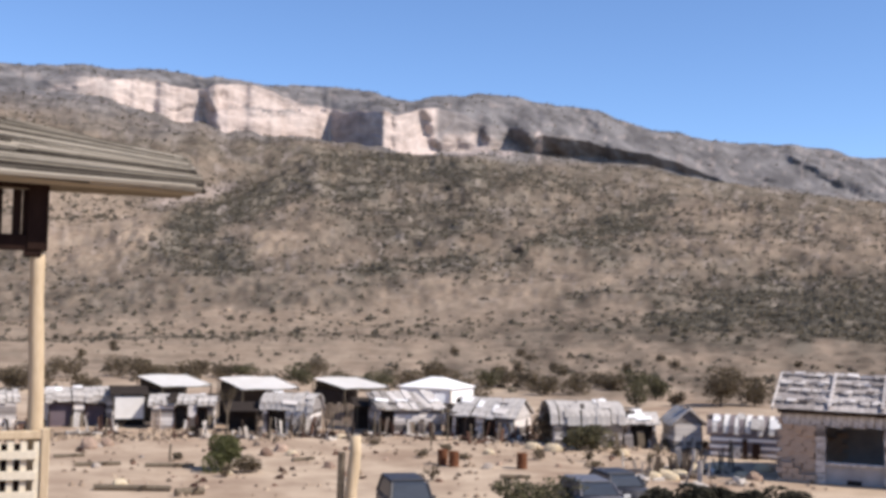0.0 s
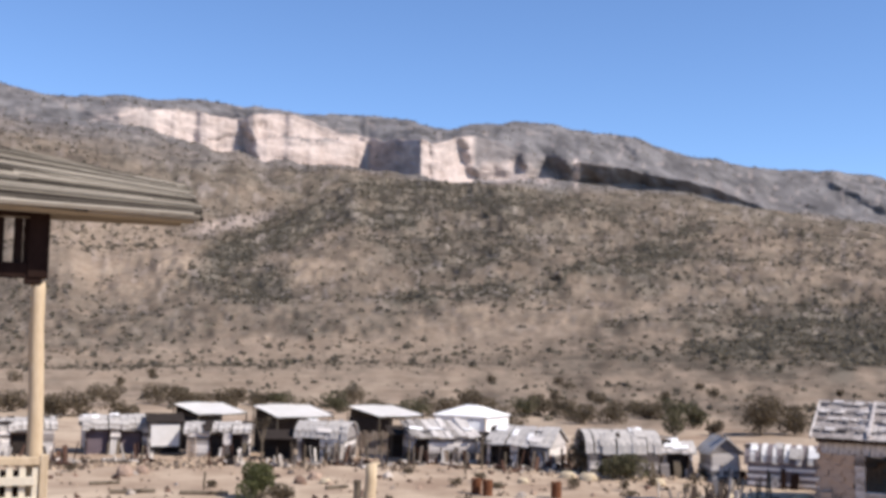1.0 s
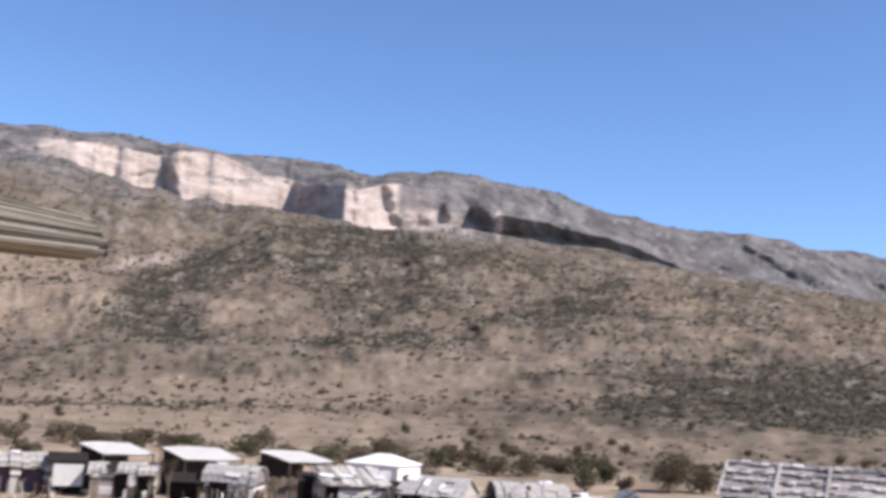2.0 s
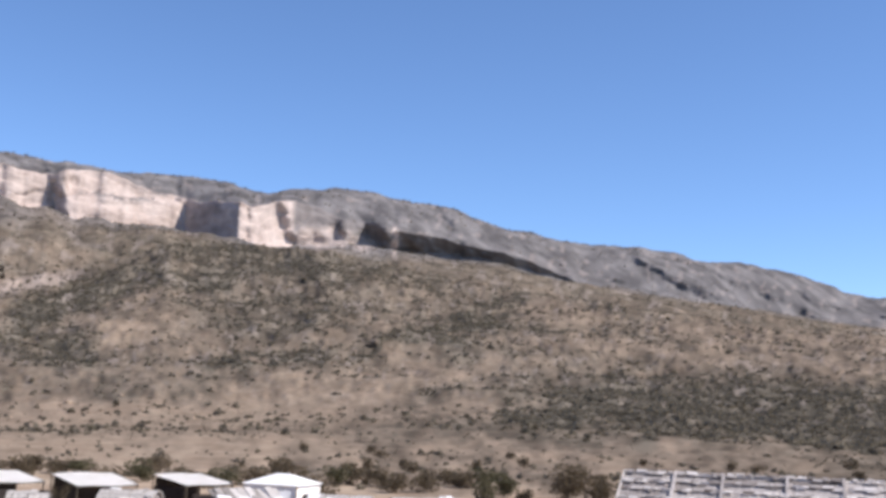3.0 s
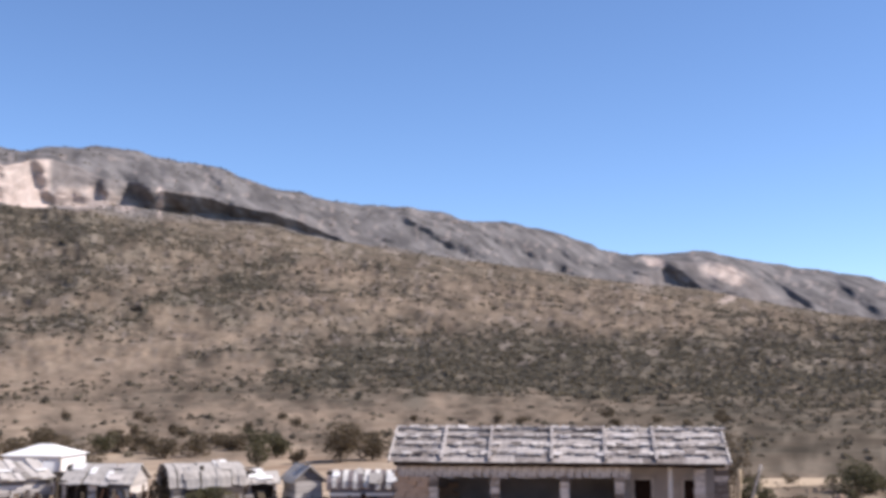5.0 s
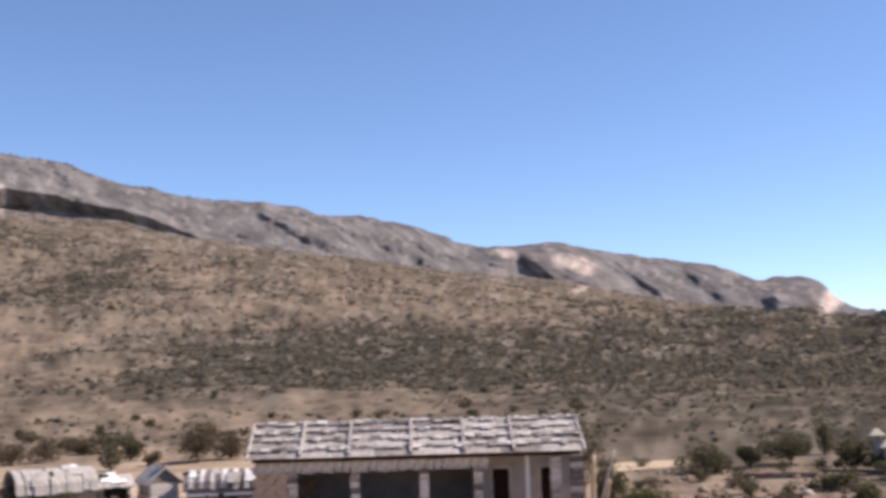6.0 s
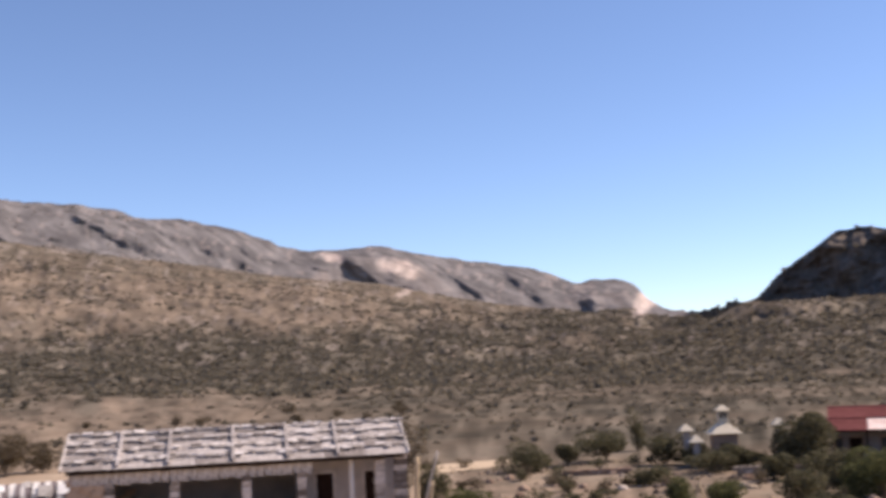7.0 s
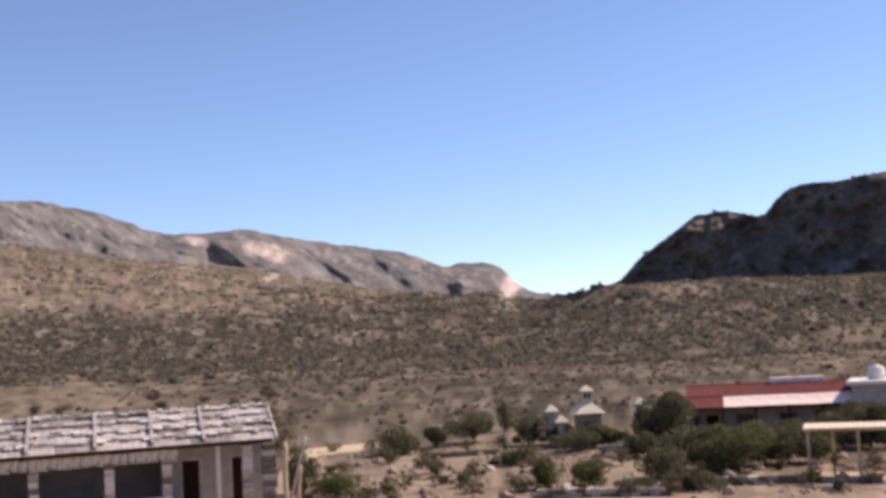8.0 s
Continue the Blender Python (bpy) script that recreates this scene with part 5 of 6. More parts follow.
def car(az, d, turn, paint, label, length=4.6, width=1.85, tall=1.72):
    ob = thing("parked_car", az, d, label, "car", turn, "parked cars")
    bm = bmesh.new()
    lo = [(-0.5, 0.35), (-0.5, 0.62), (-0.47, 0.95), (-0.18, 1.02), (0.47, 1.0), (0.5, 0.7), (0.5, 0.35)]
    side = []
    for s in (-1, 1):
        side.append([bm.verts.new((s * width / 2 * (0.97 if z < 0.5 else 1.0), x * length, z)) for x, z in lo])
    n = len(lo)
    for j in range(n):
        bm.faces.new((side[0][j], side[0][(j + 1) % n], side[1][(j + 1) % n], side[1][j]))
    bm.faces.new(side[0]), bm.faces.new(side[1][::-1])
    bmesh.ops.recalc_face_normals(bm, faces=bm.faces)
    bmesh.ops.bevel(bm, geom=bm.edges[:], offset=0.06, segments=2, affect="EDGES")
    part("body", bm, paint, ob, smooth=True)
    cab = [(-0.2, 1.0), (-0.09, tall - 0.06), (0.02, tall), (0.38, tall), (0.47, 1.0)]
    bm = bmesh.new()
    side = [[bm.verts.new((s * width / 2 * (0.95 if z < 1.2 else 0.8), x * length, z)) for x, z in cab] for s in (-1, 1)]
    n = len(cab)
    for j in range(n):
        bm.faces.new((side[0][j], side[0][(j + 1) % n], side[1][(j + 1) % n], side[1][j]))
    bm.faces.new(side[0]), bm.faces.new(side[1][::-1])
    bmesh.ops.recalc_face_normals(bm, faces=bm.faces)
    bmesh.ops.bevel(bm, geom=bm.edges[:], offset=0.07, segments=3, affect="EDGES")
    for q in range(n - 1):
        if q == 1 or q == 2:
            continue
        for s in (-1, 1):
            pm = bmesh.new()
            ends = [(s * width / 2 * (0.95 if z < 1.2 else 0.8), x * length, z) for x, z in (cab[q], cab[q + 1])]
            rod(pm, ends[0], ends[1], 0.06, None, 8)
            part("pillar", pm, paint, ob)
    part("cabin_glass", bm, M_GLASS, ob, "dark tinted windows")
    bm = bmesh.new()
    box(bm, 0, 0.19 * length, tall - 0.03, width * 0.82, length * 0.45, 0.08, bevel=0.035)
    part("roof", bm, paint, ob)
    for s in (-1, 1):
        bm = bmesh.new()
        box(bm, s * width * 0.36, -0.5 * length - 0.01, 0.7, 0.34, 0.06, 0.2, bevel=0.02)
        part("headlight", bm, M_LAMPGLASS, ob, "clear headlight")
        bm = bmesh.new()
        box(bm, s * width * 0.42, 0.5 * length + 0.01, 0.75, 0.2, 0.06, 0.3, bevel=0.02)
        part("tail_light", bm, M_REDROOF, ob, "red tail light")
        bm = bmesh.new()
        box(bm, s * (width / 2 + 0.09), -0.12 * length, 1.03, 0.16, 0.1, 0.14, bevel=0.02)
        part("mirror", bm, paint, ob)
        for y in (-0.31, 0.31):
            bm = bmesh.new()
            rod(bm, (s * width * 0.5 - s * 0.22, y * length, 0.36), (s * width * 0.5 + s * 0.01, y * length, 0.36), 0.36, None, 22)
            wheel = part("wheel", bm, M_TYRE, ob)
            bm = bmesh.new()
            rod(bm, (s * width * 0.5, y * length, 0.36), (s * width * 0.5 + s * 0.03, y * length, 0.36), 0.21, None, 16)
            part("rim", bm, M_STEEL, wheel)
    bm = bmesh.new()
    box(bm, 0, -0.5 * length - 0.03, 0.38, width * 0.94, 0.16, 0.24, bevel=0.03)
    part("bumper", bm, M_TYRE, ob)
    return ob


car(1.5, 48.5, 12, M_DARKPAINT, "dark blue estate car parked on bare sand")
car(-8.9, 54.0, 24, M_DARKPAINT, "dark blue off-road car parked by a shrub", 4.2, 1.75, 1.5)
car(-7.6, 50.8, 20, M_GREYPAINT, "grey dusty car parked beside a dark one", tall=1.5)

# ---- the garden side ----
G = "garden shrubs"
plant("shrub", -35.1, 66.5, 3.1, 1.75, "round fresh-green shrub among stones", M_LEAF_GREEN, 2640, 0.054, 0.1, G, 71)
plant("shrub", -33.6, 72, 2.2, 2.9, "tall green shrub beside the long building", M_LEAF, 1980, 0.068, 0.1, G, 72)
plant("shrub", -38.2, 93, 4.2, 2.3, "broad green shrub beside the sand track", M_LEAF, 2200, 0.082, 0.1, G, 73)
plant("shrub", -40.2, 97, 2.0, 1.9, "dark upright shrub by the sand track", M_LEAF, 1100, 0.082, 0.1, G, 74)
plant("shrub", -42.1, 100, 5.2, 2.6, "broad olive-green shrub on dry soil", M_LEAF, 2420, 0.088, 0.1, G, 75)
plant("shrub", -43.6, 110, 1.8, 3.9, "thin upright shrub with a dark tip", M_LEAF, 836, 0.082, 0.4, G, 76)
plant("shrub", -44.9, 94, 3.6, 2.5, "dark leafy shrub near a small shrine", M_LEAF, 1980, 0.082, 0.1, G, 77)
plant("shrub", -46.2, 93, 2.2, 2.0, "dark leafy shrub near a small shrine", M_LEAF, 1320, 0.082, 0.1, G, 78)
plant("shrub", -48.6, 90, 3.0, 1.8, "low dark shrub behind a stone wall", M_LEAF, 1540, 0.082, 0.1, G, 79)
plant("shade_tree", -51.4, 88, 5.0, 4.6, "dense dark green shade tree", M_LEAF, 4840, 0.095, 0.2, "", 80, "tree", 0.08)
plant("shade_tree", -54.6, 72, 4.3, 3.0, "leafy bright green tree among shrubs", M_LEAF_GREEN, 4400, 0.075, 0.2, "", 81, "tree", 0.06)
plant("shade_tree", -53.2, 73, 2.8, 2.7, "dark green leafy tree among shrubs", M_LEAF, 2420, 0.075, 0.2, "", 82, "tree", 0.06)
plant("shrub", -56.2, 75, 3.4, 2.6, "broad olive shrub beside a tree", M_LEAF, 2200, 0.082, 0.1, G, 83)
plant("shrub", -51.0, 70, 3.2, 1.9, "pale green shrub behind boulders", M_LEAF, 1980, 0.068, 0.1, G, 84)
plant("shrub", -47.7, 66, 2.4, 1.7, "green shrub among boulders", M_LEAF_GREEN, 1980, 0.061, 0.1, G, 85)
plant("shrub", -45.2, 67, 1.9, 1.9, "green leafy shrub beside a tripod of sticks", M_LEAF_GREEN, 1760, 0.061, 0.1, G, 86)
plant("shrub", -58.6, 82, 3.4, 2.9, "dark shrub beside the red-roofed house", M_LEAF, 1980, 0.082, 0.1, G, 87)
plant("shrub", -60.6, 84, 3.6, 3.6, "tall dark shrub beside the red-roofed house", M_LEAF, 2200, 0.082, 0.1, G, 88)
plant("shrub", -49.6, 64, 2.6, 0.9, "low dark mat of shrubs", M_LEAF, 1320, 0.061, 0.1, G, 89)
plant("dry_tree", -32.3, 77, 3.4, 5.4, "bare dry tree with brown twigs", M_LEAF_DRY, 1760, 0.082, 0.4, "", 90, "tree", 0.12)
plant("shrub", -61.3, 84, 4.2, 3.3, "tall dark shrub before a flat-roofed house", M_LEAF, 2000, 0.085, 0.1, G, 91)
plant("shrub", -58.0, 76, 3.2, 2.4, "dark green shrub beside the pergola", M_LEAF, 1600, 0.08, 0.1, G, 92)
plant("shrub", -52.4, 80, 3.6, 2.2, "grey-green shrub below a shade tree", M_LEAF, 1600, 0.08, 0.1, G, 93)
plant("shrub", -50.0, 81, 2.6, 1.8, "grey-green shrub below a shade tree", M_LEAF, 1300, 0.08, 0.1, G, 94)
plant("shrub", -56.9, 80, 3.0, 2.5, "dark shrub before the porch of a house", M_LEAF, 1500, 0.08, 0.1, G, 95)
plant("shrub", -44.0, 80, 2.6, 1.3, "low olive shrub on dry soil", M_LEAF, 900, 0.08, 0.1, G, 96)
plant("shrub", -52.6, 64.5, 3.2, 1.2, "low dark shrub behind a dry-stone wall", M_LEAF, 1200, 0.07, 0.1, G, 97)
plant("shrub", -48.3, 89, 2.6, 1.9, "dusty shrub in front of the shrine", M_LEAF, 1100, 0.08, 0.1, G, 99)
plant("shrub", -47.0, 87, 3.6, 1.6, "low dark shrub beside the shrine", M_LEAF, 1200, 0.08, 0.1, G, 98)
yucca(-59.0, 65, 1.7, "spiky grey-green yucca by the pergola", 9, M_LEAF, 0.1, 160)
yucca(-37.0, 88, 1.6, "small dry yucca beside the track", 11)
yucca(-52.9, 66, 1.3, "small grey yucca among stones", 13, M_LEAF, 0.15)
pole_thing("trunk_post", -32.75, 66, 3.6, 0.14, "pale bare trunk standing beside the building", 0.02)
pole_thing("trunk_post", -33.3, 66.5, 2.2, 0.11, "pale leaning trunk beside the building", 0.12)
lean_beam = pole_thing("leaning_beam", -32.9, 68.5, 3.7, 0.075, "pale wooden beam leaning beside the building", 0.3, M_BOARD, "beam")

tripod = thing("stick_tripod", -46.35, 68, "tripod of pale bleached sticks", "tripod")
for k in range(7):
    bm = bmesh.new()
    a = k * 2 * math.pi / 7
    rod(bm, (0.55 * math.cos(a), 0.55 * math.sin(a), -0.1), (-0.1 * math.cos(a), -0.1 * math.sin(a), 1.75), 0.05, 0.03, 6)
    part("stick", bm, M_POST, tripod)


def stone_wall(az, d, w, h, label, turn=0.0, mat=M_STONE):
    ob = thing("stone_wall", az, d, label, "wall", turn)
    me = [block_mesh("stone", 0.5, 0.4, 0.26, mat, 0.05) for k in range(4)]
    rows = max(1, int(h / 0.25))
    for j in range(rows):
        x = -w / 2 + (0.25 if j % 2 else 0)
        while x < w / 2:

            q = ob.matrix_world @ Vector((x, 0, 0))
            piece("stone", me[random.randrange(4)], ob, pose(x, random.uniform(-0.04, 0.04), height(q.x, q.y) - ob.matrix_world.translation.z + j * 0.25 + 0.06, 0, 0, random.uniform(-6, 6)))
            x += 0.52
    return ob


stone_wall(-50.2, 84, 6.0, 0.8, "low grey dry-stone wall in the garden", 4)
stone_wall(-41.5, 88, 5.0, 0.5, "low reddish dry-stone wall along the track", -6, M_REDROCK)
stone_wall(-54.5, 66, 8.0, 0.5, "low dry-stone wall edging a terrace", 4)
stone_wall(-48.2, 63, 7.0, 0.5, "low dry-stone wall edging a terrace", -4)

# the little shrine with its stepped roofs
shrine = thing("garden_shrine", -47.65, 92, "small tower shrine with stepped pale roofs", "shrine", 8)
bm = bmesh.new()
box(bm, 0, 0, -0.3, 1.9, 1.7, 2.9, bevel=0.03)
part("body", bm, M_REDROCK, shrine, "brown stone body")
# near-black plate paints the doorway's unlit inside
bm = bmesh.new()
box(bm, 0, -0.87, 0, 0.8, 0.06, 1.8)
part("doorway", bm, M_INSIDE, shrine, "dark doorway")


def hip(w, dp, z, rise, shrink):
    bm = bmesh.new()
    lo = [bm.verts.new((sx * w / 2, sy * dp / 2, z)) for sx, sy in ((-1, -1), (1, -1), (1, 1), (-1, 1))]
    hi = [bm.verts.new((sx * w / 2 * shrink, sy * dp / 2 * shrink, z + rise)) for sx, sy in ((-1, -1), (1, -1), (1, 1), (-1, 1))]
    bm.faces.new(lo[::-1]), bm.faces.new(hi)
    for k in range(4):
        bm.faces.new((lo[k], lo[(k + 1) % 4], hi[(k + 1) % 4], hi[k]))
    return bm


part("skirt_roof", hip(2.6, 2.4, 2.5, 0.8, 0.26), M_CREAM, shrine, "pale skirt roof")
bm = bmesh.new()
box(bm, 0, 0, 3.3, 0.72, 0.72, 0.95, bevel=0.02)
part("lantern", bm, M_CREAM, shrine)
for s in (-1, 1):
    # near-black plates paint the unlit inside of the lantern
    bm = bmesh.new()
    box(bm, s * 0.16, -0.37, 3.65, 0.2, 0.04, 0.42)
    part("opening", bm, M_INSIDE, shrine)
part("cap", hip(1.15, 1.15, 4.22, 0.42, 0.12), M_CREAM, shrine, "pale pointed cap")
for az, dd, h, w in ((-50.2, 92, 3.35, 0.7), (-45.9, 93, 3.0, 0.75), (-46.35, 90, 2.3, 0.7)):
    ob = thing("capped_pillar", az, dd, "slim garden pillar with a pale roofed cap", "pillar", 10, "capped garden pillars")
    bm = bmesh.new()
    box(bm, 0, 0, -0.3, w * 0.6, w * 0.6, h)
    part("shaft", bm, M_WALLGREY, ob)
    part("cap", hip(w * 1.6, w * 1.5, h - 0.32, 0.5, 0.2), M_CREAM, ob, "pale hipped cap")

# the red-roofed house
red = thing("red_house", -56.4, 90, "low house with a faded red sheet roof", "house", 2)
RW, RF, RB, RE, RR = 12.6, 0.0, 6.0, 2.75, 4.15
bm = bmesh.new()
box(bm, 0, (RF + RB) / 2 + 0.8, -0.4, RW - 0.8, RB - 2.0, RE + 0.7)
part("wall", bm, M_WALLGREY, red)
for x, w, dark in ((-5.6, 0.5, 0), (-4.4, 0.9, 1), (-2.0, 1.3, 0), (1.2, 1.3, 0), (3.6, 0.9, 1), (5.0, 1.0, 0)):
    bm = bmesh.new()
    z0, hh = (0, 2.0) if dark else (0.9, 1.1)
    box(bm, x, 1.77, z0, w, 0.07, hh, bevel=0.01)
    ob = part("door" if dark else "window", bm, M_DARKWOOD if dark else M_GLASS, red, "dark wooden door" if dark else "dark glass window")
    bm = bmesh.new()
    for s in (-1, 1):
        box(bm, x + s * (w / 2 + 0.05), 1.74, z0, 0.09, 0.09, hh + 0.08)
    box(bm, x, 1.74, z0 + hh, w + 0.2, 0.09, 0.1)
    part("frame", bm, M_ADOBE, ob)
rpitch = math.degrees(math.atan2(RR - RE, 4.2))
rl = math.hypot(RR - RE, 4.2)
red_me = wave_sheet("roof_sheet", 1.41, rl * 0.56, M_REDROOF, 6, 0.03)
pink_me = wave_sheet("porch_sheet", 1.41, rl * 0.52, M_PINKROOF, 6, 0.03)
for i in range(9):
    x = -RW / 2 + (i + 0.5) * 1.4
    for j in range(2):
        s = (j + 0.5) * rl / 2
        me = red_me if j or i < 2 else pink_me
        piece("roof_sheet", me, red, pose(x, RF - 0.6 + s * math.cos(radians(rpitch)), RE + s * math.sin(radians(rpitch)) + random.uniform(0, 0.03) + (0.05 if j else 0), rpitch))
        piece("roof_sheet", red_me, red, pose(x, 7.9 - s * math.cos(radians(rpitch)), RE + s * math.sin(radians(rpitch)), -rpitch))
for k in range(6):
    bm = bmesh.new()
    x = -RW / 2 + 0.3 + k * (RW - 0.6) / 5
    rod(bm, (x, RF - 0.35, -0.3), (x, RF - 0.35, RE + 0.02), 0.08, None, 10)
    part("porch_post", bm, M_DARKWOOD, red)
bm = bmesh.new()
box(bm, 0, RF - 0.5, RE - 0.2, RW, 0.12, 0.18)
part("eave_beam", bm, M_DARKWOOD, red)
bm = bmesh.new()
box(bm, 2.1, 3.9, RR - 0.2, 4.0, 0.9, 0.62, bevel=0.03)
part("skylight", bm, M_PINKROOF, red, "pale raised roof box")
bm = bmesh.new()
box(bm, 0, 3.62, RR, RW + 0.1, 0.3, 0.07)
part("ridge_cap", bm, M_REDROOF, red)
# flat-roofed wing with a white water tank
wing = thing("flat_roofed_house", -61.6, 90, "flat-roofed house with a white roof edge", "house", -2)
bm = bmesh.new()
box(bm, 0, 2.5, -0.4, 5.0, 5.0, 4.35, bevel=0.02)
part("wall", bm, M_WALLGREY, wing)
bm = bmesh.new()
box(bm, 0, 2.5, 3.95, 5.7, 5.7, 0.3, bevel=0.03)
part("roof", bm, M_WHITE, wing, "white flat roof slab")
bm = bmesh.new()
box(bm, -0.8, -0.03, 1.2, 1.4, 0.06, 1.2)
part("window", bm, M_GLASS, wing)
tank = thing("water_tank", -61.15, 92, "white rounded plastic water tank on a roof", "water tank", 0, z=height(*way(-61.6, 90)) + 4.25)
bm = bmesh.new()
rod(bm, (0, 0, 0), (0, 0, 0.6), 0.62, None, 20)
bmesh.ops.create_uvsphere(bm, u_segments=20, v_segments=10, radius=0.62, matrix=pose(0, 0, 0.6) @ Matrix.Diagonal((1, 1, 0.75, 1)))
part("body", bm, M_WHITE, tank, smooth=True)
bm = bmesh.new()
rod(bm, (0, 0, 1.04), (0, 0, 1.14), 0.2, None, 14)
part("lid", bm, M_WHITE, tank)

# pergola
perg = thing("pergola", -60.3, 69.5, "wooden pergola with a pale flat slatted roof", "pergola", 0)
for x, y in ((-2.85, -1.4), (-1.6, 1.4), (-0.2, -1.4), (2.6, -1.4), (2.6, 1.4)):
    bm = bmesh.new()
    box(bm, x, y, -0.3, 0.17, 0.17, 3.0, bevel=0.01)
    part("post", bm, M_POST, perg)
for y in (-1.4, 1.4):
    bm = bmesh.new()
    box(bm, 0, y, 2.68, 6.2, 0.12, 0.16, bevel=0.01)
    part("beam", bm, M_POST, perg)
slat = block_mesh("roof_slat", 0.27, 3.5, 0.05, M_CREAM, 0.004)
for k in range(21):
    piece("roof_slat", slat, perg, pose(-2.95 + k * 0.295, 0, 2.87))
bm = bmesh.new()
box(bm, 0, 0, -0.15, 6.4, 3.6, 0.2, bevel=0.02)
part("floor", bm, M_ADOBE, perg)

# sand track to the plain
bm = bmesh.new()
prev = None
for k in range(30):
    u = k / 29
    az, dd = -32.8 - 6.0 * u, 98 + 6 * u
    row = []
    for s in (-1, 0, 1):
        x, y = way(az, dd + s * (5.0 - 2.5 * u))
        row.append(bm.verts.new((x, y, height(x, y) + 0.06)))
    if prev:
        for q in range(2):
            bm.faces.new((prev[q], prev[q + 1], row[q + 1], row[q]))
    prev = row
bmesh.ops.recalc_face_normals(bm, faces=bm.faces)
for f in bm.faces:
    if f.normal.z < 0:
        f.normal_flip()
M_TRACK = material("pale_track_sand", [(0.3, (0.46, 0.35, 0.24)), (0.7, (0.58, 0.46, 0.33))], 0.6, 0.95, 0.3, fine=9)
me = bpy.data.meshes.new("path")
bm.to_mesh(me)
bm.free()
me.materials.append(M_TRACK)
tagged(new("path", me), "pale beaten sand track", "path", kind="structure")

# ---- the veranda beside the terrace ----
VD = 7.8
ver = thing("veranda", 19.6, VD, "rustic veranda with thatched eave and pale post", "veranda", 0, z=height(*way(19.6, VD)))
VZ = ver.matrix_world.translation.z


def up(el, d=VD):
    return EYE + d * math.tan(radians(el)) - VZ


def across(az, d=VD):
    return d * math.tan(radians(19.6 - az))


bm = bmesh.new()
px = across(19.35)
tube(bm, [(px + 0.045 * (1 - k / 12) + 0.005 * math.sin(1.1 * k), 0, -0.2 + (up(3.2) + 0.2) * k / 12, 0.056 - 0.001 * k + 0.002 * math.sin(2.3 * k)) for k in range(13)], 14)
part("post", bm, M_POST, ver, "pale peeled wooden post", True)
# dark slatted frieze on the post
fz0, fz1 = up(2.5), up(5.75)
bm = bmesh.new()
box(bm, across(19.4), 0, fz0, 0.125, 0.13, fz1 - fz0, bevel=0.006)
part("frieze_stile", bm, M_DARKWOOD, ver)
bm = bmesh.new()
box(bm, across(19.75), 0.02, fz0, 0.1, 0.06, fz1 - fz0, bevel=0.006)
part("frieze_stile", bm, M_DARKWOOD, ver)
bm = bmesh.new()
box(bm, across(24), 0, fz0, across(19.1) - across(29), 0.1, 0.1, bevel=0.006)
part("frieze_rail", bm, M_DARKWOOD, ver)
bm = bmesh.new()
box(bm, across(24), 0, fz1 - 0.05, across(19.1) - across(29), 0.1, 0.06, bevel=0.006)
part("frieze_rail", bm, M_DARKWOOD, ver)
for k in range(9):
    bm = bmesh.new()
    box(bm, across(20.35) - k * 0.115, 0.01, fz0 + 0.08, 0.055, 0.05, fz1 - fz0 - 0.1, bevel=0.004)
    part("frieze_slat", bm, M_DARKWOOD, ver)
bm = bmesh.new()
box(bm, across(19.6), 0, up(2.2), 0.11, 0.11, fz0 - up(2.2) + 0.01, bevel=0.006)
part("bracket", bm, M_DARKWOOD, ver)
# pale lattice railing
gz1, gx1 = up(-5.9), across(18.55)
gx0 = gx1 - 1.6
bm = bmesh.new()
box(bm, (gx0 + gx1) / 2, -0.09, gz1 - 0.035, gx1 - gx0, 0.06, 0.05, bevel=0.005)
part("rail", bm, M_POST, ver)
bm = bmesh.new()
box(bm, gx1 - 0.02, -0.09, 0, 0.05, 0.07, gz1 + 0.03, bevel=0.005)
part("railing_stile", bm, M_POST, ver)
vs = block_mesh("lattice_slat", 0.038, 0.025, gz1 - 0.05, M_CREAM, 0.002)
for k in range(17):
    piece("lattice_slat", vs, ver, pose(gx1 - 0.07 - k * 0.077, -0.1, (gz1 - 0.05) / 2))
hs = block_mesh("lattice_slat", 1.5, 0.025, 0.048, M_CREAM, 0.002)
for k in range(7):
    piece("lattice_slat", hs, ver, pose((gx0 + gx1) / 2 - 0.02, -0.127, gz1 - 0.13 - k * 0.126))
# board added so the lattice holes show the dark of shaded ground
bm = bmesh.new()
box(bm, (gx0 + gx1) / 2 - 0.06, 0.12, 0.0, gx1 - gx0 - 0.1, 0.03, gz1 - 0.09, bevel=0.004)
part("hole_darkener", bm, M_DARKWOOD, ver, "added dark brown board that darkens the lattice holes")
# thatched eave: courses of split reeds running out past the post
ex1 = across(12.15)
ex0 = ex1 - 3.6


def eave_line(x, a, b):
    """Heights of the eave's upper and lower edge along its length."""
    u = (x - across(21.3)) / (across(12.15) - across(21.3))
    return a + (b - a) * u


rv = random.Random(21)
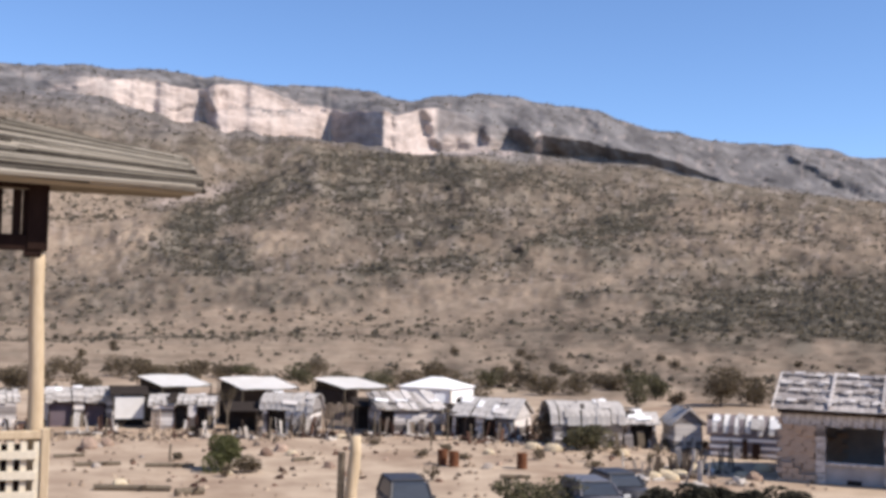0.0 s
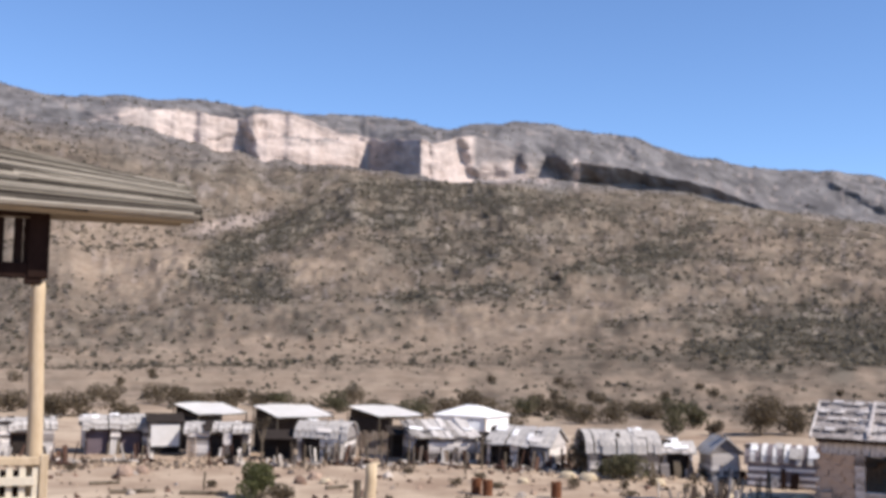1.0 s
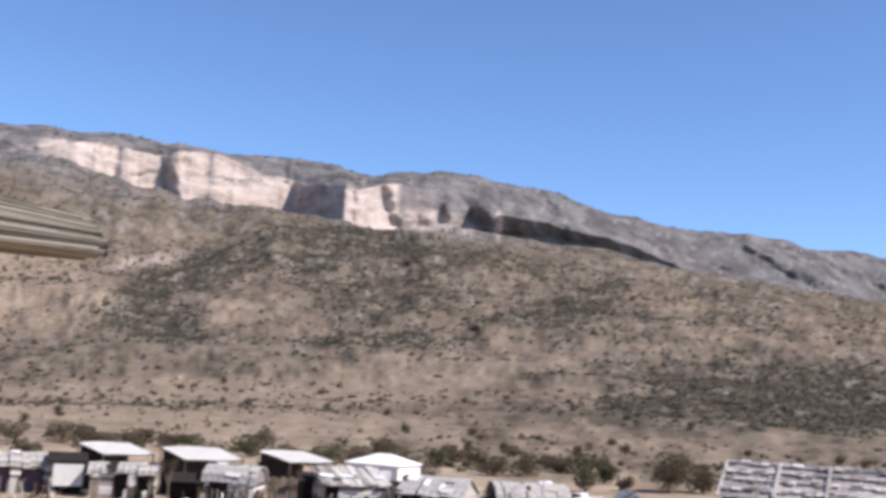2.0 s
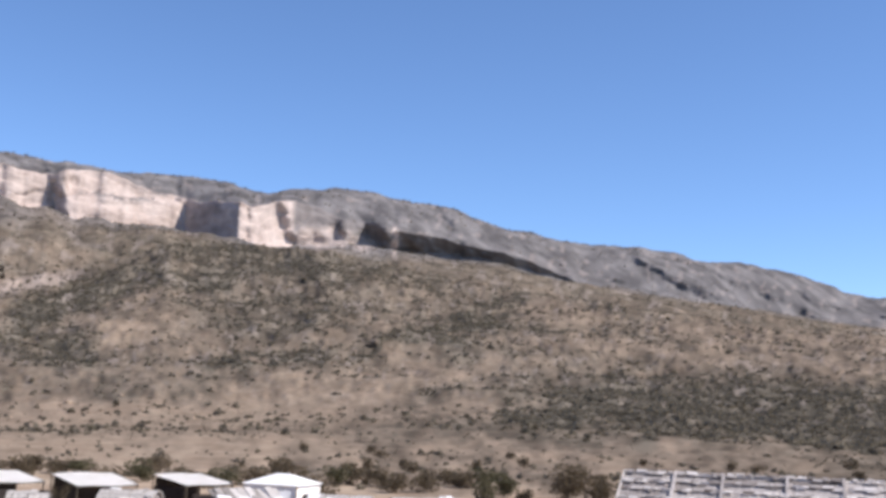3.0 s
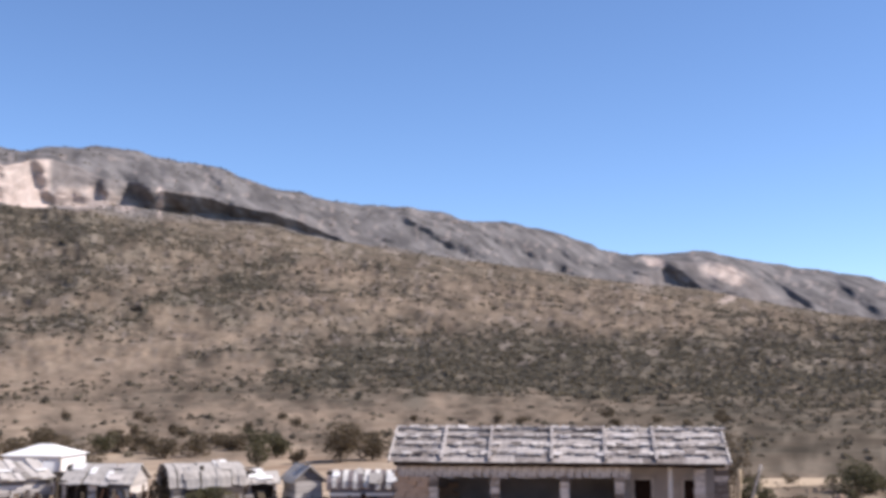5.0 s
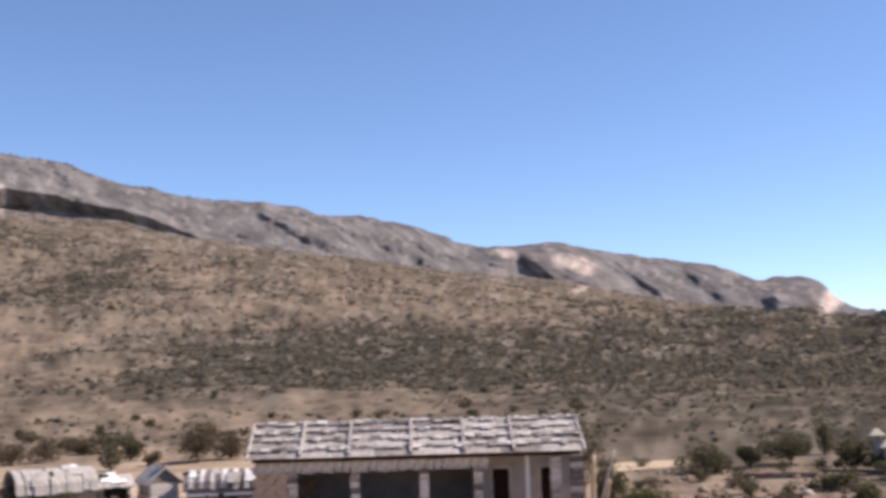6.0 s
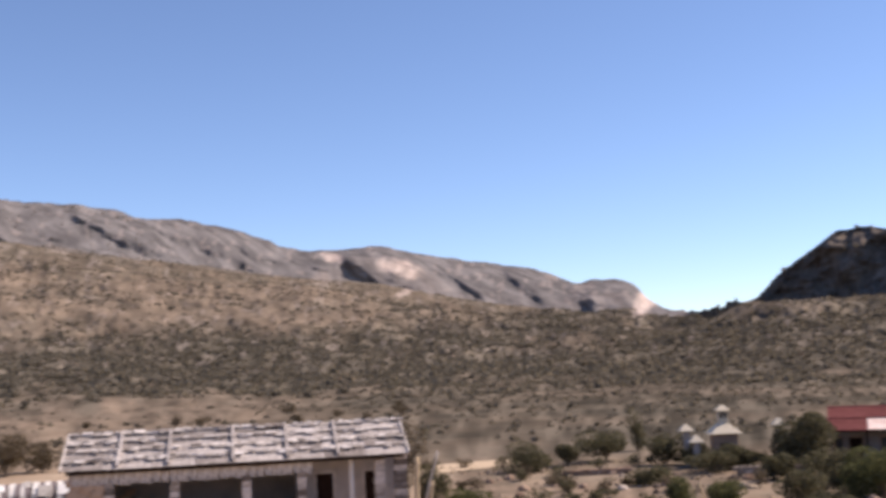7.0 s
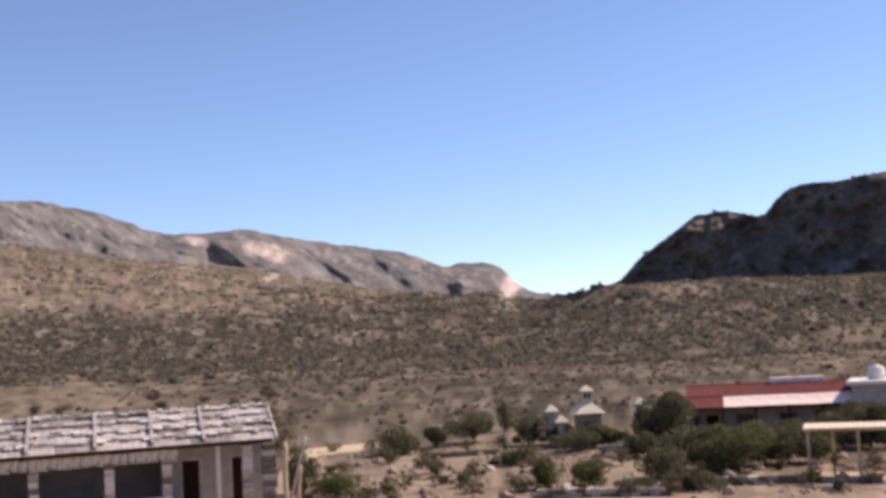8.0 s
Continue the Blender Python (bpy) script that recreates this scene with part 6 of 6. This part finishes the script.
for k in range(230):
    t = rv.random()
    x0 = rv.uniform(ex0, ex1 - 0.7)
    x1 = ex1 + rv.uniform(-0.05, 0.02) if rv.random() < 0.55 else min(ex1 - 0.05, x0 + rv.uniform(0.8, 2.2))
    zs = []
    for x in (x0, x1):
        hi, lo = eave_line(x, up(8.5, VD + 0.55), up(7.2, VD + 0.55)), eave_line(x, up(5.75), up(5.5))
        zs.append(lo + (hi - lo) * t)
    y = -0.3 + t * 0.85 + rv.uniform(-0.03, 0.03)
    bm = bmesh.new()
    rod(bm, (x0, y, zs[0]), (x1, y + rv.uniform(-0.04, 0.04), zs[1] + rv.uniform(-0.02, 0.02)), rv.uniform(0.008, 0.022), None, 5)
    part("reed", bm, M_STRAW, ver)
bm = bmesh.new()
cs = []
for x in (ex0, ex1 - 0.04):
    cs.append([bm.verts.new((x, y, z)) for y, z in ((-0.27, eave_line(x, up(5.75), up(5.5)) + 0.02), (0.55, eave_line(x, up(8.5, VD + 0.55), up(7.2, VD + 0.55)) - 0.02), (0.6, eave_line(x, up(8.5, VD + 0.55), up(7.2, VD + 0.55)) - 0.1), (-0.2, eave_line(x, up(5.75), up(5.5)) - 0.03))])
for j in range(4):
    bm.faces.new((cs[0][j], cs[0][(j + 1) % 4], cs[1][(j + 1) % 4], cs[1][j]))
bm.faces.new(cs[0]), bm.faces.new(cs[1][::-1])
bmesh.ops.recalc_face_normals(bm, faces=bm.faces)
part("thatch", bm, M_STRAW, ver, "grey-brown thatch")
bm = bmesh.new()
rod(bm, (ex0, 0.0, up(5.6) + 0.02), (ex1 - 0.1, 0.0, up(5.6) + 0.0), 0.05, 0.045, 9)
part("eave_pole", bm, M_STRAW, ver)
bm = bmesh.new()
box(bm, gx1 - 1.6, 0.8, -0.12, 3.4, 2.2, 0.15, bevel=0.01)
part("deck", bm, M_POST, ver)

# ---- scrub on plain and hills ----
def scatter(count, seed, r0, r1, size0, size1, name, label, dense, mat=None, leafy=True):
    g = np.random.default_rng(seed)
    az = g.uniform(-66, 27, count * 4)
    r = np.sqrt(g.uniform(r0 ** 2, r1 ** 2, count * 4))
    a = np.radians(az)
    x, y = -r * np.sin(a), r * np.cos(a)
    z, slope, scrub, rock, stone, mottle, basalt = land(x, y, True)
    x, y, z = carve(x, y, z)
    keep = g.random(len(x)) < np.clip(dense(scrub, slope, fbm(x, y, 90, 3)) * (1 - rock), 0, 1)
    x, y, z = x[keep][:count], y[keep][:count], z[keep][:count]
    n = len(x)
    size = g.uniform(size0, size1, n) * (0.6 + g.random(n) ** 2 * 0.8)
    if leafy:
        # a tuft: small leaf faces turned every way inside a low dome
        q = 9
        u = g.normal(size=(n, q, 3))
        u /= np.linalg.norm(u, axis=-1, keepdims=True)
        mid = u * (0.35 + 0.5 * g.random((n, q, 1)))
        mid[..., 2] = np.abs(mid[..., 2]) * 0.95 + 0.08
        a = g.normal(size=(n, q, 3))
        a /= np.linalg.norm(a, axis=-1, keepdims=True)
        b = np.cross(a, g.normal(size=(n, q, 3)))
        b /= np.linalg.norm(b, axis=-1, keepdims=True)
        a, b = a * 0.5, b * 0.42
        co = np.stack([mid - a, mid + b, mid + a, mid - b], 2) * size[:, None, None, None]
        co = (co + np.stack([x, y, z], -1)[:, None, None, :]).reshape(-1, 3)
        k = np.arange(n * q)[:, None] * 4
        faces = np.concatenate([k + np.array([[0, 1, 2]]), k + np.array([[0, 2, 3]])], 1).reshape(-1, 3)
    else:
        # a stone: two uneven rings and a top
        k = 6
        ang = np.arange(k) * 2 * np.pi / k
        shape = [np.stack([np.cos(ang) * w, np.sin(ang) * w, np.full(k, h)], -1) for w, h in ((0.8, -0.15), (0.9, 0.35))]
        base = np.concatenate(shape + [np.array([[0, 0, 0.7]])])
        co = base[None] * (1 + g.uniform(-0.35, 0.35, (n, len(base), 1)))
        co = (co * size[:, None, None] + np.stack([x, y, z], -1)[:, None, :]).reshape(-1, 3)
        tri = np.array([t for e in range(k) for t in ((e, (e + 1) % k, k + (e + 1) % k), (e, k + (e + 1) % k, k + e), (k + e, k + (e + 1) % k, 2 * k))])
        faces = (tri[None] + (np.arange(n) * len(base))[:, None, None]).reshape(-1, 3)
    me = bpy.data.meshes.new(name)
    me.vertices.add(len(co)), me.loops.add(faces.size), me.polygons.add(len(faces))
    me.vertices.foreach_set("co", co.ravel())
    me.loops.foreach_set("vertex_index", faces.ravel().astype(np.int32))
    me.polygons.foreach_set("loop_start", np.arange(0, faces.size, 3, dtype=np.int32))
    me.update(calc_edges=True)
    me.materials.append(mat or M_SCRUB)
    return tagged(new(name, me), label, "scrub", kind="stuff")


scatter(3600, 1, 125, 440, 0.3, 0.85, "plain_scrub", "scattered low dry bushes on the plain", lambda s, l, f: 0.25 + f * 0.5 + s * 0.3)
scatter(48000, 2, 330, 1450, 0.8, 2.0, "hill_scrub", "dense dark scrub covering the foothills", lambda s, l, f: 0.07 + s * s * 0.85 + f * 0.15)
scatter(16000, 3, 900, 2900, 1.4, 3.0, "mountain_scrub", "scattered dark scrub on the far slopes", lambda s, l, f: 0.35 + f * 0.4)
scatter(4000, 4, 450, 1500, 0.4, 1.2, "hill_stones", "pale stones strewn over the foothills", lambda s, l, f: 0.3 + f * 0.8, M_RUBBLE, False)
